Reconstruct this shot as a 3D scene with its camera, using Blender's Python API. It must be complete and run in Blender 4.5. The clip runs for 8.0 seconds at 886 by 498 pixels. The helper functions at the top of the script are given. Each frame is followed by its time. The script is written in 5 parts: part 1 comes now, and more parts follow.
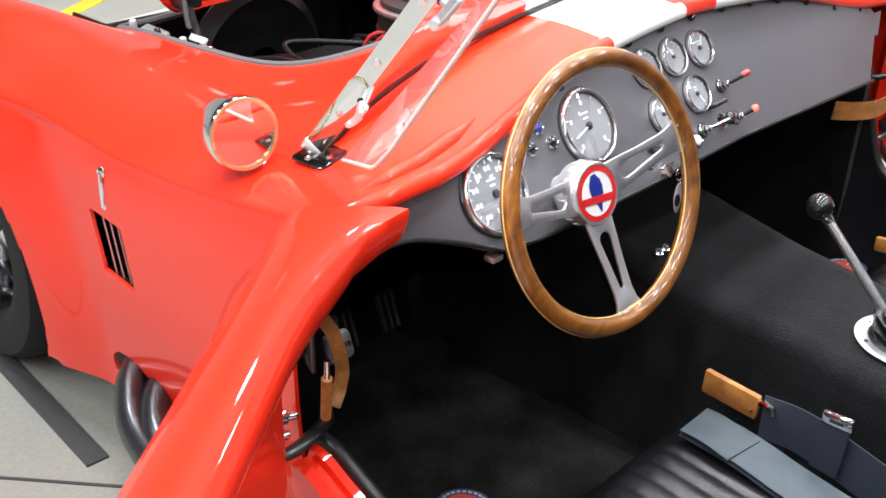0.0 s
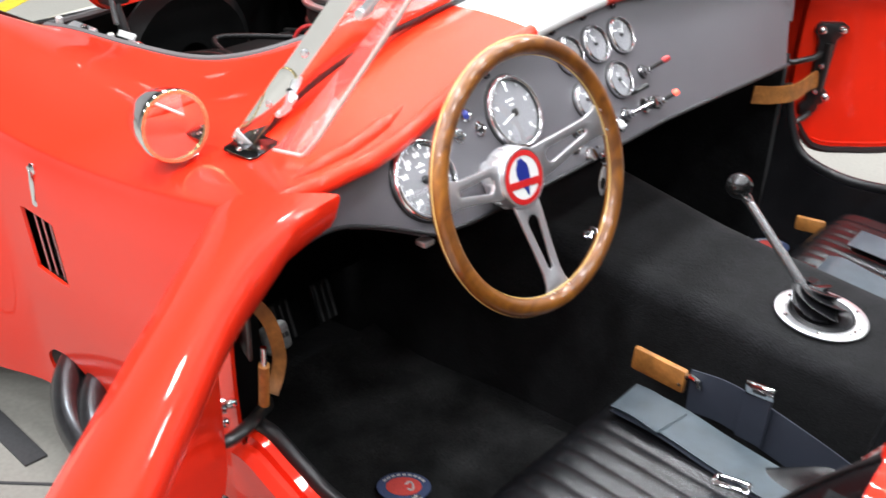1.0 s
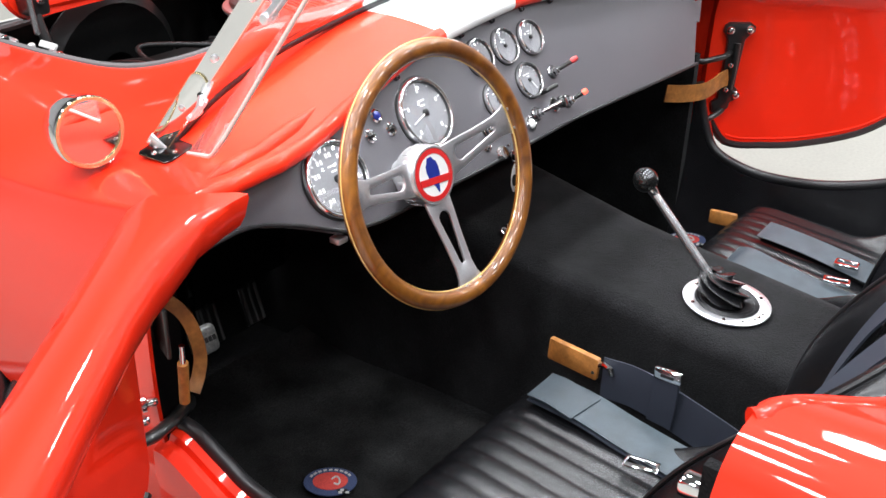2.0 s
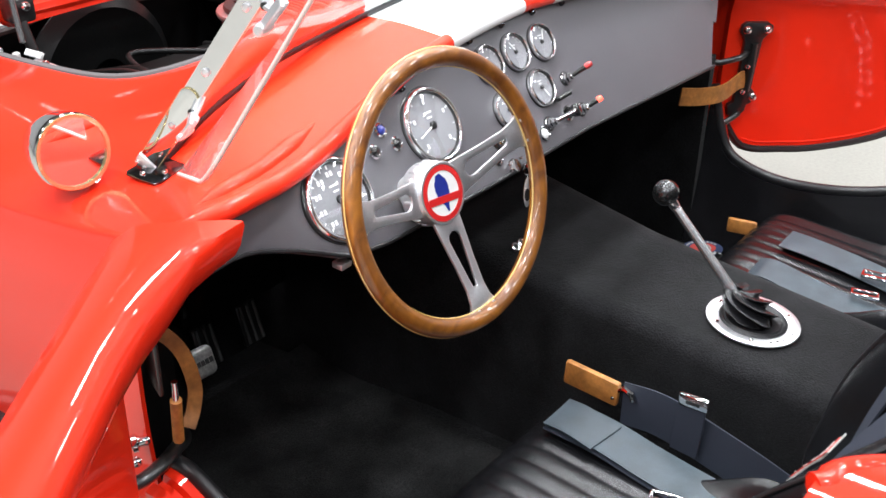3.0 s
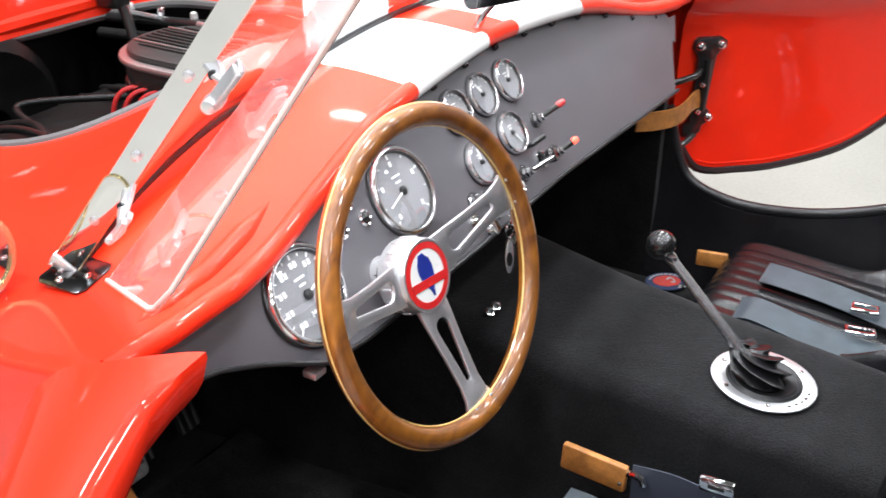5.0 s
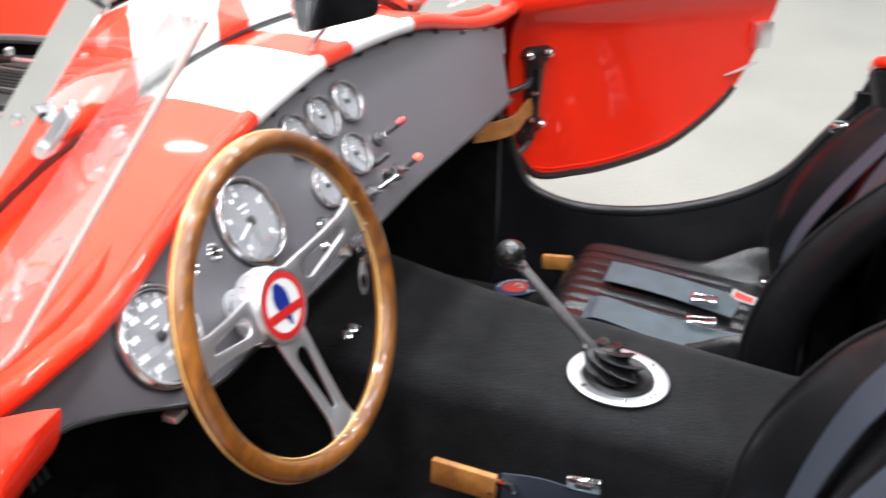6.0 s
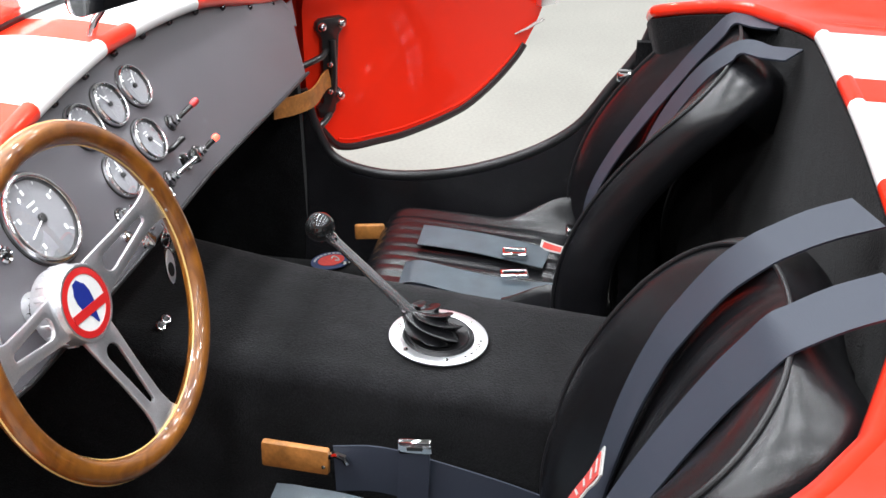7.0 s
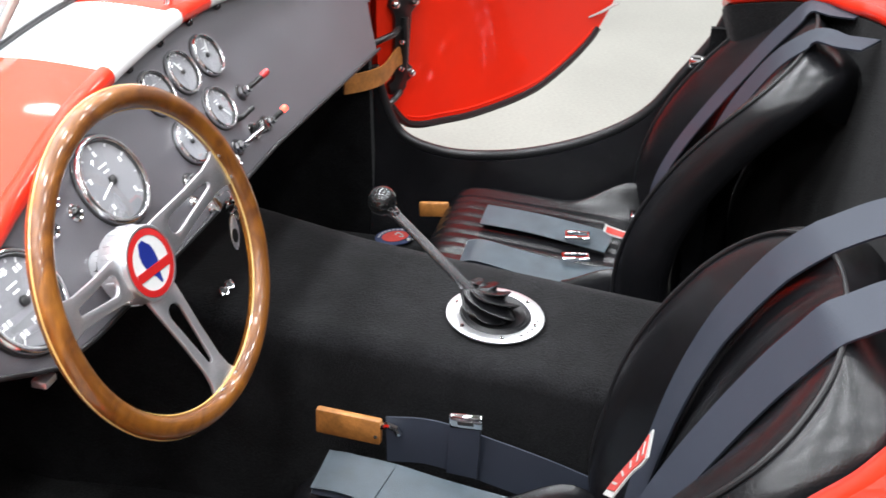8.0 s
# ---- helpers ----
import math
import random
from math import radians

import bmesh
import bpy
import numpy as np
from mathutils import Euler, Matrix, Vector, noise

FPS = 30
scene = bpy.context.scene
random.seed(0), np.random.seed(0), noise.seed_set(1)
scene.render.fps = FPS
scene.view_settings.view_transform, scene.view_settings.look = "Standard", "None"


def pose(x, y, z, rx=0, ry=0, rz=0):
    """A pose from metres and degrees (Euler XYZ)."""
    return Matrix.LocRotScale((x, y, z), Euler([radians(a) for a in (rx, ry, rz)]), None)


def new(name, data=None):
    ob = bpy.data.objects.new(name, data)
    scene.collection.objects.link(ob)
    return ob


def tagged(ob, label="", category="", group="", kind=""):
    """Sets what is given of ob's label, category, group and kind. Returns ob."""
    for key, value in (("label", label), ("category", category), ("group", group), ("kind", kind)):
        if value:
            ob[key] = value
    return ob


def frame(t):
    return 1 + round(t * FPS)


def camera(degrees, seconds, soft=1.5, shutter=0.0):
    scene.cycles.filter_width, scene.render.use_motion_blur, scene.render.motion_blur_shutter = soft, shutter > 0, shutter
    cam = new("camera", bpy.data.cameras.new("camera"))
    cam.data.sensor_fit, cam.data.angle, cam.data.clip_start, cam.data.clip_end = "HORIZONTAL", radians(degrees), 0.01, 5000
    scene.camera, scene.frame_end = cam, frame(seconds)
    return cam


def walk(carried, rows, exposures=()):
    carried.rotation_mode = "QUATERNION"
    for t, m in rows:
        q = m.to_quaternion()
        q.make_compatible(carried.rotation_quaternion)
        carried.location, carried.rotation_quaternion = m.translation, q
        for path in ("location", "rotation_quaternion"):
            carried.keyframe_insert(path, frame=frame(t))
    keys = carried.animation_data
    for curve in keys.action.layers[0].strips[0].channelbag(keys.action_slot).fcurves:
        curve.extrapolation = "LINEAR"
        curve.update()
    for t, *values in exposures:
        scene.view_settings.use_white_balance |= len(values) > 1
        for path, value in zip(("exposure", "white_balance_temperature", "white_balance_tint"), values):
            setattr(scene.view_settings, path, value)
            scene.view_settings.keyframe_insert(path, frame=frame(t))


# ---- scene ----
cam = camera(45.63, 8.0, shutter=0.5)
PATH = [
    (0.0, pose(-1.4326, -0.9506, 1.3307, 61.636, -1.179, -45.249)),
    (0.5, pose(-1.4271, -0.9425, 1.3330, 61.932, -1.335, -46.719)),
    (1.0, pose(-1.4504, -0.9811, 1.3335, 61.474, -1.383, -48.878)),
    (1.5, pose(-1.4766, -1.0554, 1.3433, 61.435, -1.231, -51.267)),
    (2.0, pose(-1.4580, -1.0498, 1.3428, 61.971, -1.452, -52.066)),
    (3.5, pose(-1.3425, -0.9158, 1.3221, 61.511, -0.682, -52.632)),
    (4.0, pose(-1.2943, -0.8534, 1.3169, 61.515, -0.754, -53.447)),
    (4.2, pose(-1.2718, -0.8311, 1.3127, 61.667, -0.486, -53.971)),
    (5.5, pose(-1.2467, -0.7235, 1.3108, 62.201, -0.469, -63.540)),
    (6.0, pose(-1.2473, -0.7306, 1.3166, 62.794, -0.279, -68.930)),
    (6.5, pose(-1.2442, -0.7418, 1.3143, 62.942, -0.046, -77.734)),
    (7.0, pose(-1.2451, -0.7416, 1.3127, 61.342, 0.165, -80.289)),
    (7.5, pose(-1.2454, -0.7410, 1.3102, 60.566, 0.143, -79.174)),
    (8.0, pose(-1.2548, -0.7583, 1.3092, 60.466, -0.145, -75.768)),
]
walk(cam, PATH)

# ---- light: a bright workshop hall with rows of ceiling strip lamps ----
XC = 0.03          # the car's middle line
CEIL = 5.4
world = bpy.data.worlds.new("hall_air")
scene.world = world
world.use_nodes = True
world.node_tree.nodes["Background"].inputs[0].default_value = (0.9, 0.95, 1.0, 1)
world.node_tree.nodes["Background"].inputs[1].default_value = 0.05
scene.view_settings.exposure = 0.0
LAMPS = [(x, y) for x in (-5.4, -3.2, -1.1, 1.0, 3.1, 5.3) for y in (-5.2, -3.2, -1.2, 0.8, 2.8)]
for lx, ly in LAMPS:
    ld = bpy.data.lights.new("hall_light", "AREA")
    ld.shape, ld.size = "DISK", 0.50
    ld.energy = (92 if lx < -4 else 56 if lx < -2 else 76 if lx < 2 else 66) * {-5.2: 0.58, -3.2: 0.66, -1.2: 0.82, 0.8: 1.06, 2.8: 1.22}[ly]
    ld.color = (0.945, 0.975, 1.02)
    new("hall_light", ld).matrix_world = pose(lx, ly, CEIL - 0.34)



# ---- materials ----
def material(name, color, rough=0.5, metal=0.0, coat=0.0, grain=0.0, size=200.0, bump=0.0, spec=0.5, blotch=0.0, blotch_size=6.0, sheen=0.0):
    """A surface with fine grain (colour and relief) and slow blotches, in metres."""
    m = bpy.data.materials.new(name)
    m.use_nodes = True
    nt = m.node_tree
    b = nt.nodes["Principled BSDF"]
    b.inputs["Roughness"].default_value, b.inputs["Metallic"].default_value = rough, metal
    b.inputs["Coat Weight"].default_value, b.inputs["Coat Roughness"].default_value = coat, 0.04
    b.inputs["Specular IOR Level"].default_value = spec
    b.inputs["Sheen Weight"].default_value = sheen
    b.inputs["Base Color"].default_value = (*color, 1)
    geo = nt.nodes.new("ShaderNodeNewGeometry")
    fine = nt.nodes.new("ShaderNodeTexNoise")
    fine.inputs["Scale"].default_value, fine.inputs["Detail"].default_value = size, 4
    nt.links.new(geo.outputs["Position"], fine.inputs["Vector"])
    slow = nt.nodes.new("ShaderNodeTexNoise")
    slow.inputs["Scale"].default_value, slow.inputs["Detail"].default_value = blotch_size, 3
    nt.links.new(geo.outputs["Position"], slow.inputs["Vector"])
    last = None
    for tex, amount in ((fine, grain), (slow, blotch)):
        if amount:
            rng = nt.nodes.new("ShaderNodeMapRange")
            rng.inputs["From Min"].default_value, rng.inputs["From Max"].default_value = 0.25, 0.75
            rng.inputs["To Min"].default_value, rng.inputs["To Max"].default_value = 1 - amount, 1 + amount
            nt.links.new(tex.outputs["Fac"], rng.inputs["Value"])
            mul = nt.nodes.new("ShaderNodeVectorMath")
            mul.operation = "SCALE"
            if last:
                nt.links.new(last, mul.inputs[0])
            else:
                mul.inputs[0].default_value = color
            nt.links.new(rng.outputs["Result"], mul.inputs["Scale"])
            last = mul.outputs[0]
    if last:
        nt.links.new(last, b.inputs["Base Color"])
    if bump:
        bp = nt.nodes.new("ShaderNodeBump")
        bp.inputs["Strength"].default_value, bp.inputs["Distance"].default_value = 1.0, bump
        nt.links.new(fine.outputs["Fac"], bp.inputs["Height"])
        nt.links.new(bp.outputs["Normal"], b.inputs["Normal"])
    return m


RED = (0.80, 0.025, 0.006)
WHITE_PAINT = (0.80, 0.80, 0.79)


def striped(name):
    """Red paint with two white stripes that run along the car."""
    m = material(name, RED, 0.5, coat=0.72, bump=0.00004, size=40, spec=0.15)
    nt = m.node_tree
    geo = nt.nodes.new("ShaderNodeNewGeometry")
    sep = nt.nodes.new("ShaderNodeSeparateXYZ")
    nt.links.new(geo.outputs["Position"], sep.inputs[0])
    off = nt.nodes.new("ShaderNodeMath")
    off.operation = "SUBTRACT"
    off.inputs[1].default_value = STRIPE_MID
    nt.links.new(sep.outputs["X"], off.inputs[0])
    side = nt.nodes.new("ShaderNodeMath")
    side.operation = "ABSOLUTE"
    nt.links.new(off.outputs[0], side.inputs[0])
    near = nt.nodes.new("ShaderNodeMath")
    near.operation = "COMPARE"
    near.inputs[1].default_value, near.inputs[2].default_value = (STRIPE_IN + STRIPE_OUT) / 2, (STRIPE_OUT - STRIPE_IN) / 2
    nt.links.new(side.outputs[0], near.inputs[0])
    mix = nt.nodes.new("ShaderNodeMix")
    mix.data_type = "RGBA"
    mix.inputs["A"].default_value, mix.inputs["B"].default_value = (*RED, 1), (*WHITE_PAINT, 1)
    nt.links.new(near.outputs[0], mix.inputs["Factor"])
    nt.links.new(mix.outputs["Result"], nt.nodes["Principled BSDF"].inputs["Base Color"])
    return m


STRIPE_MID, STRIPE_IN, STRIPE_OUT = 0.055, 0.042, 0.245
PAINT = material("red_paint", RED, 0.5, coat=0.72, bump=0.00004, size=40, spec=0.15)
STRIPED = striped("red_paint_white_stripes")
VINYL = material("dash_vinyl", (0.082, 0.079, 0.087), 0.38, grain=0.12, size=900, bump=0.0002, blotch=0.06, spec=1.0)
LEATHER = material("black_leather", (0.0065, 0.0065, 0.0075), 0.27, grain=0.2, size=420, bump=0.0003, blotch=0.25, blotch_size=18, spec=0.5)
CARPET = material("black_carpet", (0.0068, 0.0068, 0.0074), 0.95, grain=0.85, size=330, bump=0.0022, blotch=0.5, blotch_size=22, spec=0.12, sheen=0.06)
MAT_PILE = material("mat_pile", (0.016, 0.016, 0.016), 0.95, grain=0.6, size=330, bump=0.002, blotch=0.85, blotch_size=9, spec=0.15)
RUBBER = material("black_rubber", (0.009, 0.009, 0.010), 0.42, grain=0.1, size=200, bump=0.0002, blotch=0.15)
TYRE = material("tyre_rubber", (0.012, 0.012, 0.012), 0.75, grain=0.2, size=120, bump=0.0004, blotch=0.2, spec=0.25)
GREY_RUBBER = material("grey_rubber", (0.10, 0.10, 0.10), 0.6, grain=0.1, size=200, blotch=0.15)
BEZEL = material("bright_bezel", (0.92, 0.92, 0.93), 0.16, metal=1.0, blotch=0.03, blotch_size=60)
CHROME = material("chrome", (0.82, 0.82, 0.83), 0.07, metal=1.0, blotch=0.03, blotch_size=30)
POLISHED_STEEL = material("polished_steel", (0.78, 0.78, 0.80), 0.27, 1.0, grain=0.08, size=300.0)
BLACK_CHROME = material("black_chrome", (0.10, 0.10, 0.105), 0.15, metal=1.0, grain=0.1, size=100, blotch=0.15)
ALU = material("brushed_aluminium", (0.91, 0.92, 0.94), 0.29, metal=0.9, grain=0.08, size=500, blotch=0.05)
PIPE = material("dull_dark_pipe", (0.10, 0.10, 0.105), 0.26, metal=0.9, grain=0.2, size=90, blotch=0.25)
BLACK_METAL = material("black_painted_steel", (0.012, 0.012, 0.012), 0.3, grain=0.1, bump=0.0002, coat=0.4)
# black parts, with the shade of bay, vent, notch and wells in the colour
BAY_SHADE_BLACK = material("bay_and_recess_shade_black", (0.004, 0.004, 0.004), 0.4, grain=0.3, size=120, blotch=0.4, bump=0.0004, spec=0.25)
WEBBING = material("grey_webbing", (0.027, 0.033, 0.048), 0.55, grain=0.12, size=700, bump=0.0003, blotch=0.08)
LAP_WEBBING = material("blue_grey_webbing", (0.032, 0.047, 0.058), 0.45, grain=0.15, size=600, bump=0.0003, blotch=0.30, blotch_size=25)
TAN = material("tan_leather", (0.36, 0.145, 0.032), 0.5, grain=0.2, size=150, bump=0.0005, blotch=0.38, blotch_size=38)
# dark dial, lightened to hold the pale reflection of the cover glass
DIAL = material("dial_grey_glass_sheen", (0.15, 0.15, 0.16), 0.5, grain=0.1, size=300)
PRINT = material("pale_print", (0.70, 0.70, 0.69), 0.5, grain=0.05)
WHITE = material("white_print", (0.78, 0.78, 0.76), 0.5, grain=0.03)
BADGE_RED = material("badge_red", (0.62, 0.02, 0.02), 0.3, coat=0.6, grain=0.05)
BADGE_BLUE = material("badge_blue", (0.015, 0.03, 0.25), 0.3, coat=0.6, grain=0.05)
SEWN_RED = material("sewn_red", (0.46, 0.045, 0.035), 0.85, grain=0.35, size=500, blotch=0.2)
SEWN_BLUE = material("sewn_blue", (0.030, 0.045, 0.105), 0.85, grain=0.35, size=500, blotch=0.2)
SEWN_WHITE = material("sewn_white", (0.42, 0.42, 0.40), 0.85, grain=0.3, size=500)
KNOB = material("black_knob", (0.010, 0.010, 0.010), 0.12, coat=0.8, blotch=0.1)
MIRROR = material("mirror_glass", (0.9, 0.9, 0.9), 0.01, metal=1.0, blotch=0.01)
RED_HOSE = material("red_hose", (0.45, 0.02, 0.02), 0.4, grain=0.1)
SATIN = material("satin_grey_metal", (0.42, 0.41, 0.40), 0.32, metal=0.9, grain=0.1, size=300, blotch=0.1)
FIN_GREY = material("cast_grey", (0.022, 0.021, 0.020), 0.42, metal=0.2, grain=0.15, size=300, blotch=0.1)
CONCRETE = material("sealed_concrete", (0.300, 0.290, 0.257), 0.42, grain=0.10, size=90, bump=0.0003, blotch=0.10, blotch_size=1.6)
WIRE = material("wire_grey", (0.16, 0.17, 0.16), 0.5, metal=0.3, grain=0.6, size=260, blotch=0.2)
YELLOW = material("yellow_line_paint", (0.62, 0.50, 0.03), 0.5, grain=0.15, size=60, blotch=0.15)
DARK_TAPE = material("dark_floor_strip", (0.05, 0.05, 0.052), 0.55, grain=0.2, size=150, blotch=0.2)
# for the unseen south wall, dark so that dash and paint reflect less
DARK_REFLECTION_WALL = material("dark_reflection_wall", (0.10, 0.10, 0.105), 0.7, grain=0.05, size=60, blotch=0.08, blotch_size=1.0)
WALL = material("white_wall_paint", (0.50, 0.50, 0.495), 0.7, grain=0.03, size=60, blotch=0.05, blotch_size=1.0)
CEILING = material("ceiling_grey", (0.13, 0.13, 0.13), 0.8, grain=0.03, blotch=0.04, blotch_size=1.0)


def wood():
    m = material("varnished_wood", (0.36, 0.15, 0.03), 0.42, coat=1.0)
    m.node_tree.nodes["Principled BSDF"].inputs["Coat Roughness"].default_value = 0.05
    nt = m.node_tree
    geo = nt.nodes.new("ShaderNodeNewGeometry")
    stretch = nt.nodes.new("ShaderNodeMapping")
    stretch.inputs["Scale"].default_value = (9, 30, 9)
    nt.links.new(geo.outputs["Position"], stretch.inputs["Vector"])
    n = nt.nodes.new("ShaderNodeTexNoise")
    n.inputs["Scale"].default_value, n.inputs["Detail"].default_value, n.inputs["Distortion"].default_value = 2.2, 6, 1.5
    nt.links.new(stretch.outputs[0], n.inputs["Vector"])
    ramp = nt.nodes.new("ShaderNodeValToRGB")
    ramp.color_ramp.elements[0].position, ramp.color_ramp.elements[0].color = 0.30, (0.11, 0.032, 0.003, 1)
    ramp.color_ramp.elements[1].position, ramp.color_ramp.elements[1].color = 0.75, (0.29, 0.104, 0.010, 1)
    nt.links.new(n.outputs["Fac"], ramp.inputs["Fac"])
    nt.links.new(ramp.outputs["Color"], nt.nodes["Principled BSDF"].inputs["Base Color"])
    return m


def glass(name, tint=(1, 1, 1), rough=0.0):
    m = bpy.data.materials.new(name)
    m.use_nodes = True
    b = m.node_tree.nodes["Principled BSDF"]
    b.inputs["Base Color"].default_value = (*tint, 1)
    b.inputs["Transmission Weight"].default_value, b.inputs["Roughness"].default_value = 1.0, rough
    b.inputs["IOR"].default_value = 1.45
    return m


def glow(name, color, power):
    m = bpy.data.materials.new(name)
    m.use_nodes = True
    b = m.node_tree.nodes["Principled BSDF"]
    b.inputs["Base Color"].default_value = (*color, 1)
    b.inputs["Emission Color"].default_value, b.inputs["Emission Strength"].default_value = (*color, 1), power
    return m


WOOD = wood()
PALE_METAL = material("pale_gold_metal", (0.70, 0.60, 0.32), 0.22, metal=0.8, blotch=0.05)
PALE_WOOD = material("pale_wood_line", (0.62, 0.42, 0.15), 0.25, coat=1.0, grain=0.1)
GLASS = glass("clear_glass")
ACRYLIC = glass("hazed_acrylic", (0.98, 0.985, 0.98))
# a small pale diffuse share puts the reflected haze into the material
ACRYLIC.node_tree.nodes["Principled BSDF"].inputs["Transmission Weight"].default_value = 0.95
EDGE_ACRYLIC = material("acrylic_edge", (0.88, 0.72, 0.66), 0.3, grain=0.05)
WORN_ALU = material("worn_aluminium", (0.62, 0.62, 0.60), 0.5, metal=0.5, grain=0.35, size=180, bump=0.0004, blotch=0.2, blotch_size=60)
RED_GLOW = glow("lit_red_tip", (1.0, 0.10, 0.06), 2.5)
RED_TIP = material("red_plastic_tip", (0.6, 0.05, 0.05), 0.4)


# ---- mesh tools ----
ORIGIN = {}


def link(name, bm, mat, parent=None, label="", sharp=38):
    """One mesh object out of a bmesh in world coordinates, under its parent."""
    bmesh.ops.recalc_face_normals(bm, faces=bm.faces[:])
    mid = Vector((0, 0, 0))
    for v in bm.verts:
        mid += v.co
    mid /= max(1, len(bm.verts))
    bmesh.ops.translate(bm, verts=bm.verts[:], vec=-mid)
    me = bpy.data.meshes.new(name)
    bm.to_mesh(me)
    bm.free()
    me.materials.append(mat)
    me.shade_smooth()
    me.set_sharp_from_angle(angle=radians(sharp))
    ob = new(name, me)
    base = Vector((0, 0, 0))
    if parent:
        ob.parent = parent
        base = ORIGIN[parent.name]
    ob.location = mid - base
    ORIGIN[ob.name] = mid.copy()
    return tagged(ob, label)


part = link


def thing(name, at, label, category, group=""):
    ob = new(name)
    ob.location = at
    ob.empty_display_size = 0.05
    ORIGIN[ob.name] = Vector(at)
    return tagged(ob, label, category, group)


def spline(points, n):
    """n + 1 points on a smooth curve through the given ones."""
    p = [Vector(q) for q in points]
    p = [2 * p[0] - p[1]] + p + [2 * p[-1] - p[-2]]
    out = []
    for k in range(n + 1):
        t = k / n * (len(p) - 3)
        j = min(int(t), len(p) - 4)
        f = t - j
        a, b, c, d = p[j:j + 4]
        out.append(0.5 * (2 * b + (c - a) * f + (2 * a - 5 * b + 4 * c - d) * f * f + (3 * b - a - 3 * c + d) * f ** 3))
    return out


def lerp(x, xs, ys):
    return float(np.interp(x, xs, ys))


def grid(fn, nu, nv, closed_u=False):
    """A sheet of nu x nv faces over fn(u, v)."""
    bm = bmesh.new()
    rows = [[bm.verts.new(fn(i / nu, j / nv)) for i in range(nu if closed_u else nu + 1)] for j in range(nv + 1)]
    for j in range(nv):
        for i in range(nu):
            k = (i + 1) % len(rows[j])
            bm.faces.new((rows[j][i], rows[j][k], rows[j + 1][k], rows[j + 1][i]))
    return bm


def slab(fn, back, nu, nv):
    """A closed sheet over fn(u, v) whose rear face lies at the offset back."""
    bm = bmesh.new()
    sheets = [[[bm.verts.new(Vector(fn(i / nu, j / nv)) + off) for i in range(nu + 1)] for j in range(nv + 1)] for off in (Vector((0, 0, 0)), Vector(back))]
    for rows in sheets:
        for j in range(nv):
            for i in range(nu):
                bm.faces.new((rows[j][i], rows[j][i + 1], rows[j + 1][i + 1], rows[j + 1][i]))
    rims = [rows[0] + [r[-1] for r in rows[1:]] + rows[-1][-2::-1] + [r[0] for r in rows[-2:0:-1]] for rows in sheets]
    for k in range(len(rims[0])):
        n = (k + 1) % len(rims[0])
        bm.faces.new((rims[0][k], rims[0][n], rims[1][n], rims[1][k]))
    return bm


def thicken(bm, t):
    bmesh.ops.recalc_face_normals(bm, faces=bm.faces[:])
    bmesh.ops.solidify(bm, geom=bm.faces[:], thickness=t)
    return bm


def sweep(points, radius, seg=12, closed=False, flat=1.0, up=(0, 0, 1), twist=0.0):
    """A tube along points; radius a number or a function of 0..1; flat squeezes it along its second axis."""
    bm = bmesh.new()
    p = [Vector(q) for q in points]
    n = len(p)
    rings = []
    side = None
    for k in range(n):
        d = (p[(k + 1) % n] - p[k - 1]) if closed else (p[min(k + 1, n - 1)] - p[max(k - 1, 0)])
        d.normalize()
        if side is None:
            side = d.cross(Vector(up))
            if side.length < 1e-4:
                side = d.cross(Vector((1, 0, 0)))
        side = (side - side.dot(d) * d).normalized()
        other = d.cross(side)
        r = radius(k / (n - 1)) if callable(radius) else radius
        ring = []
        for j in range(seg):
            a = 2 * math.pi * j / seg + twist
            ring.append(bm.verts.new(p[k] + r * (math.cos(a) * side + flat * math.sin(a) * other)))
        rings.append(ring)
    for k in range(n if closed else n - 1):
        for j in range(seg):
            a, b = rings[k], rings[(k + 1) % n]
            bm.faces.new((a[j], a[(j + 1) % seg], b[(j + 1) % seg], b[j]))
    if not closed:
        bm.faces.new(rings[0][::-1])
        bm.faces.new(rings[-1])
    return bm


def band(points, wide, width, thick):
    """A flat strap along points; wide: the direction across it (a vector or one for each point)."""
    bm = bmesh.new()
    p = [Vector(q) for q in points]
    rows = []
    for k, q in enumerate(p):
        w = Vector(wide[k] if isinstance(wide, list) else wide)
        d = (p[min(k + 1, len(p) - 1)] - p[max(k - 1, 0)]).normalized()
        w = (w - w.dot(d) * d).normalized()
        nrm = w.cross(d)
        h = width / 2
        rows.append([bm.verts.new(q + s * h * w + e * thick / 2 * nrm) for s, e in ((-1, -1), (-0.97, 1), (0.97, 1), (1, -1))])
    for a, b in zip(rows, rows[1:]):
        for j in range(4):
            bm.faces.new((a[j], a[(j + 1) % 4], b[(j + 1) % 4], b[j]))
    bm.faces.new(rows[0][::-1])
    bm.faces.new(rows[-1])
    return bm


def box(size, m, bevel=0.0, seg=2):
    bm = bmesh.new()
    bmesh.ops.create_cube(bm, size=1.0)
    bmesh.ops.scale(bm, vec=size, verts=bm.verts[:])
    if bevel:
        bmesh.ops.bevel(bm, geom=bm.edges[:], offset=bevel, segments=seg, profile=0.5, affect="EDGES")
    bmesh.ops.transform(bm, matrix=m, verts=bm.verts[:])
    return bm


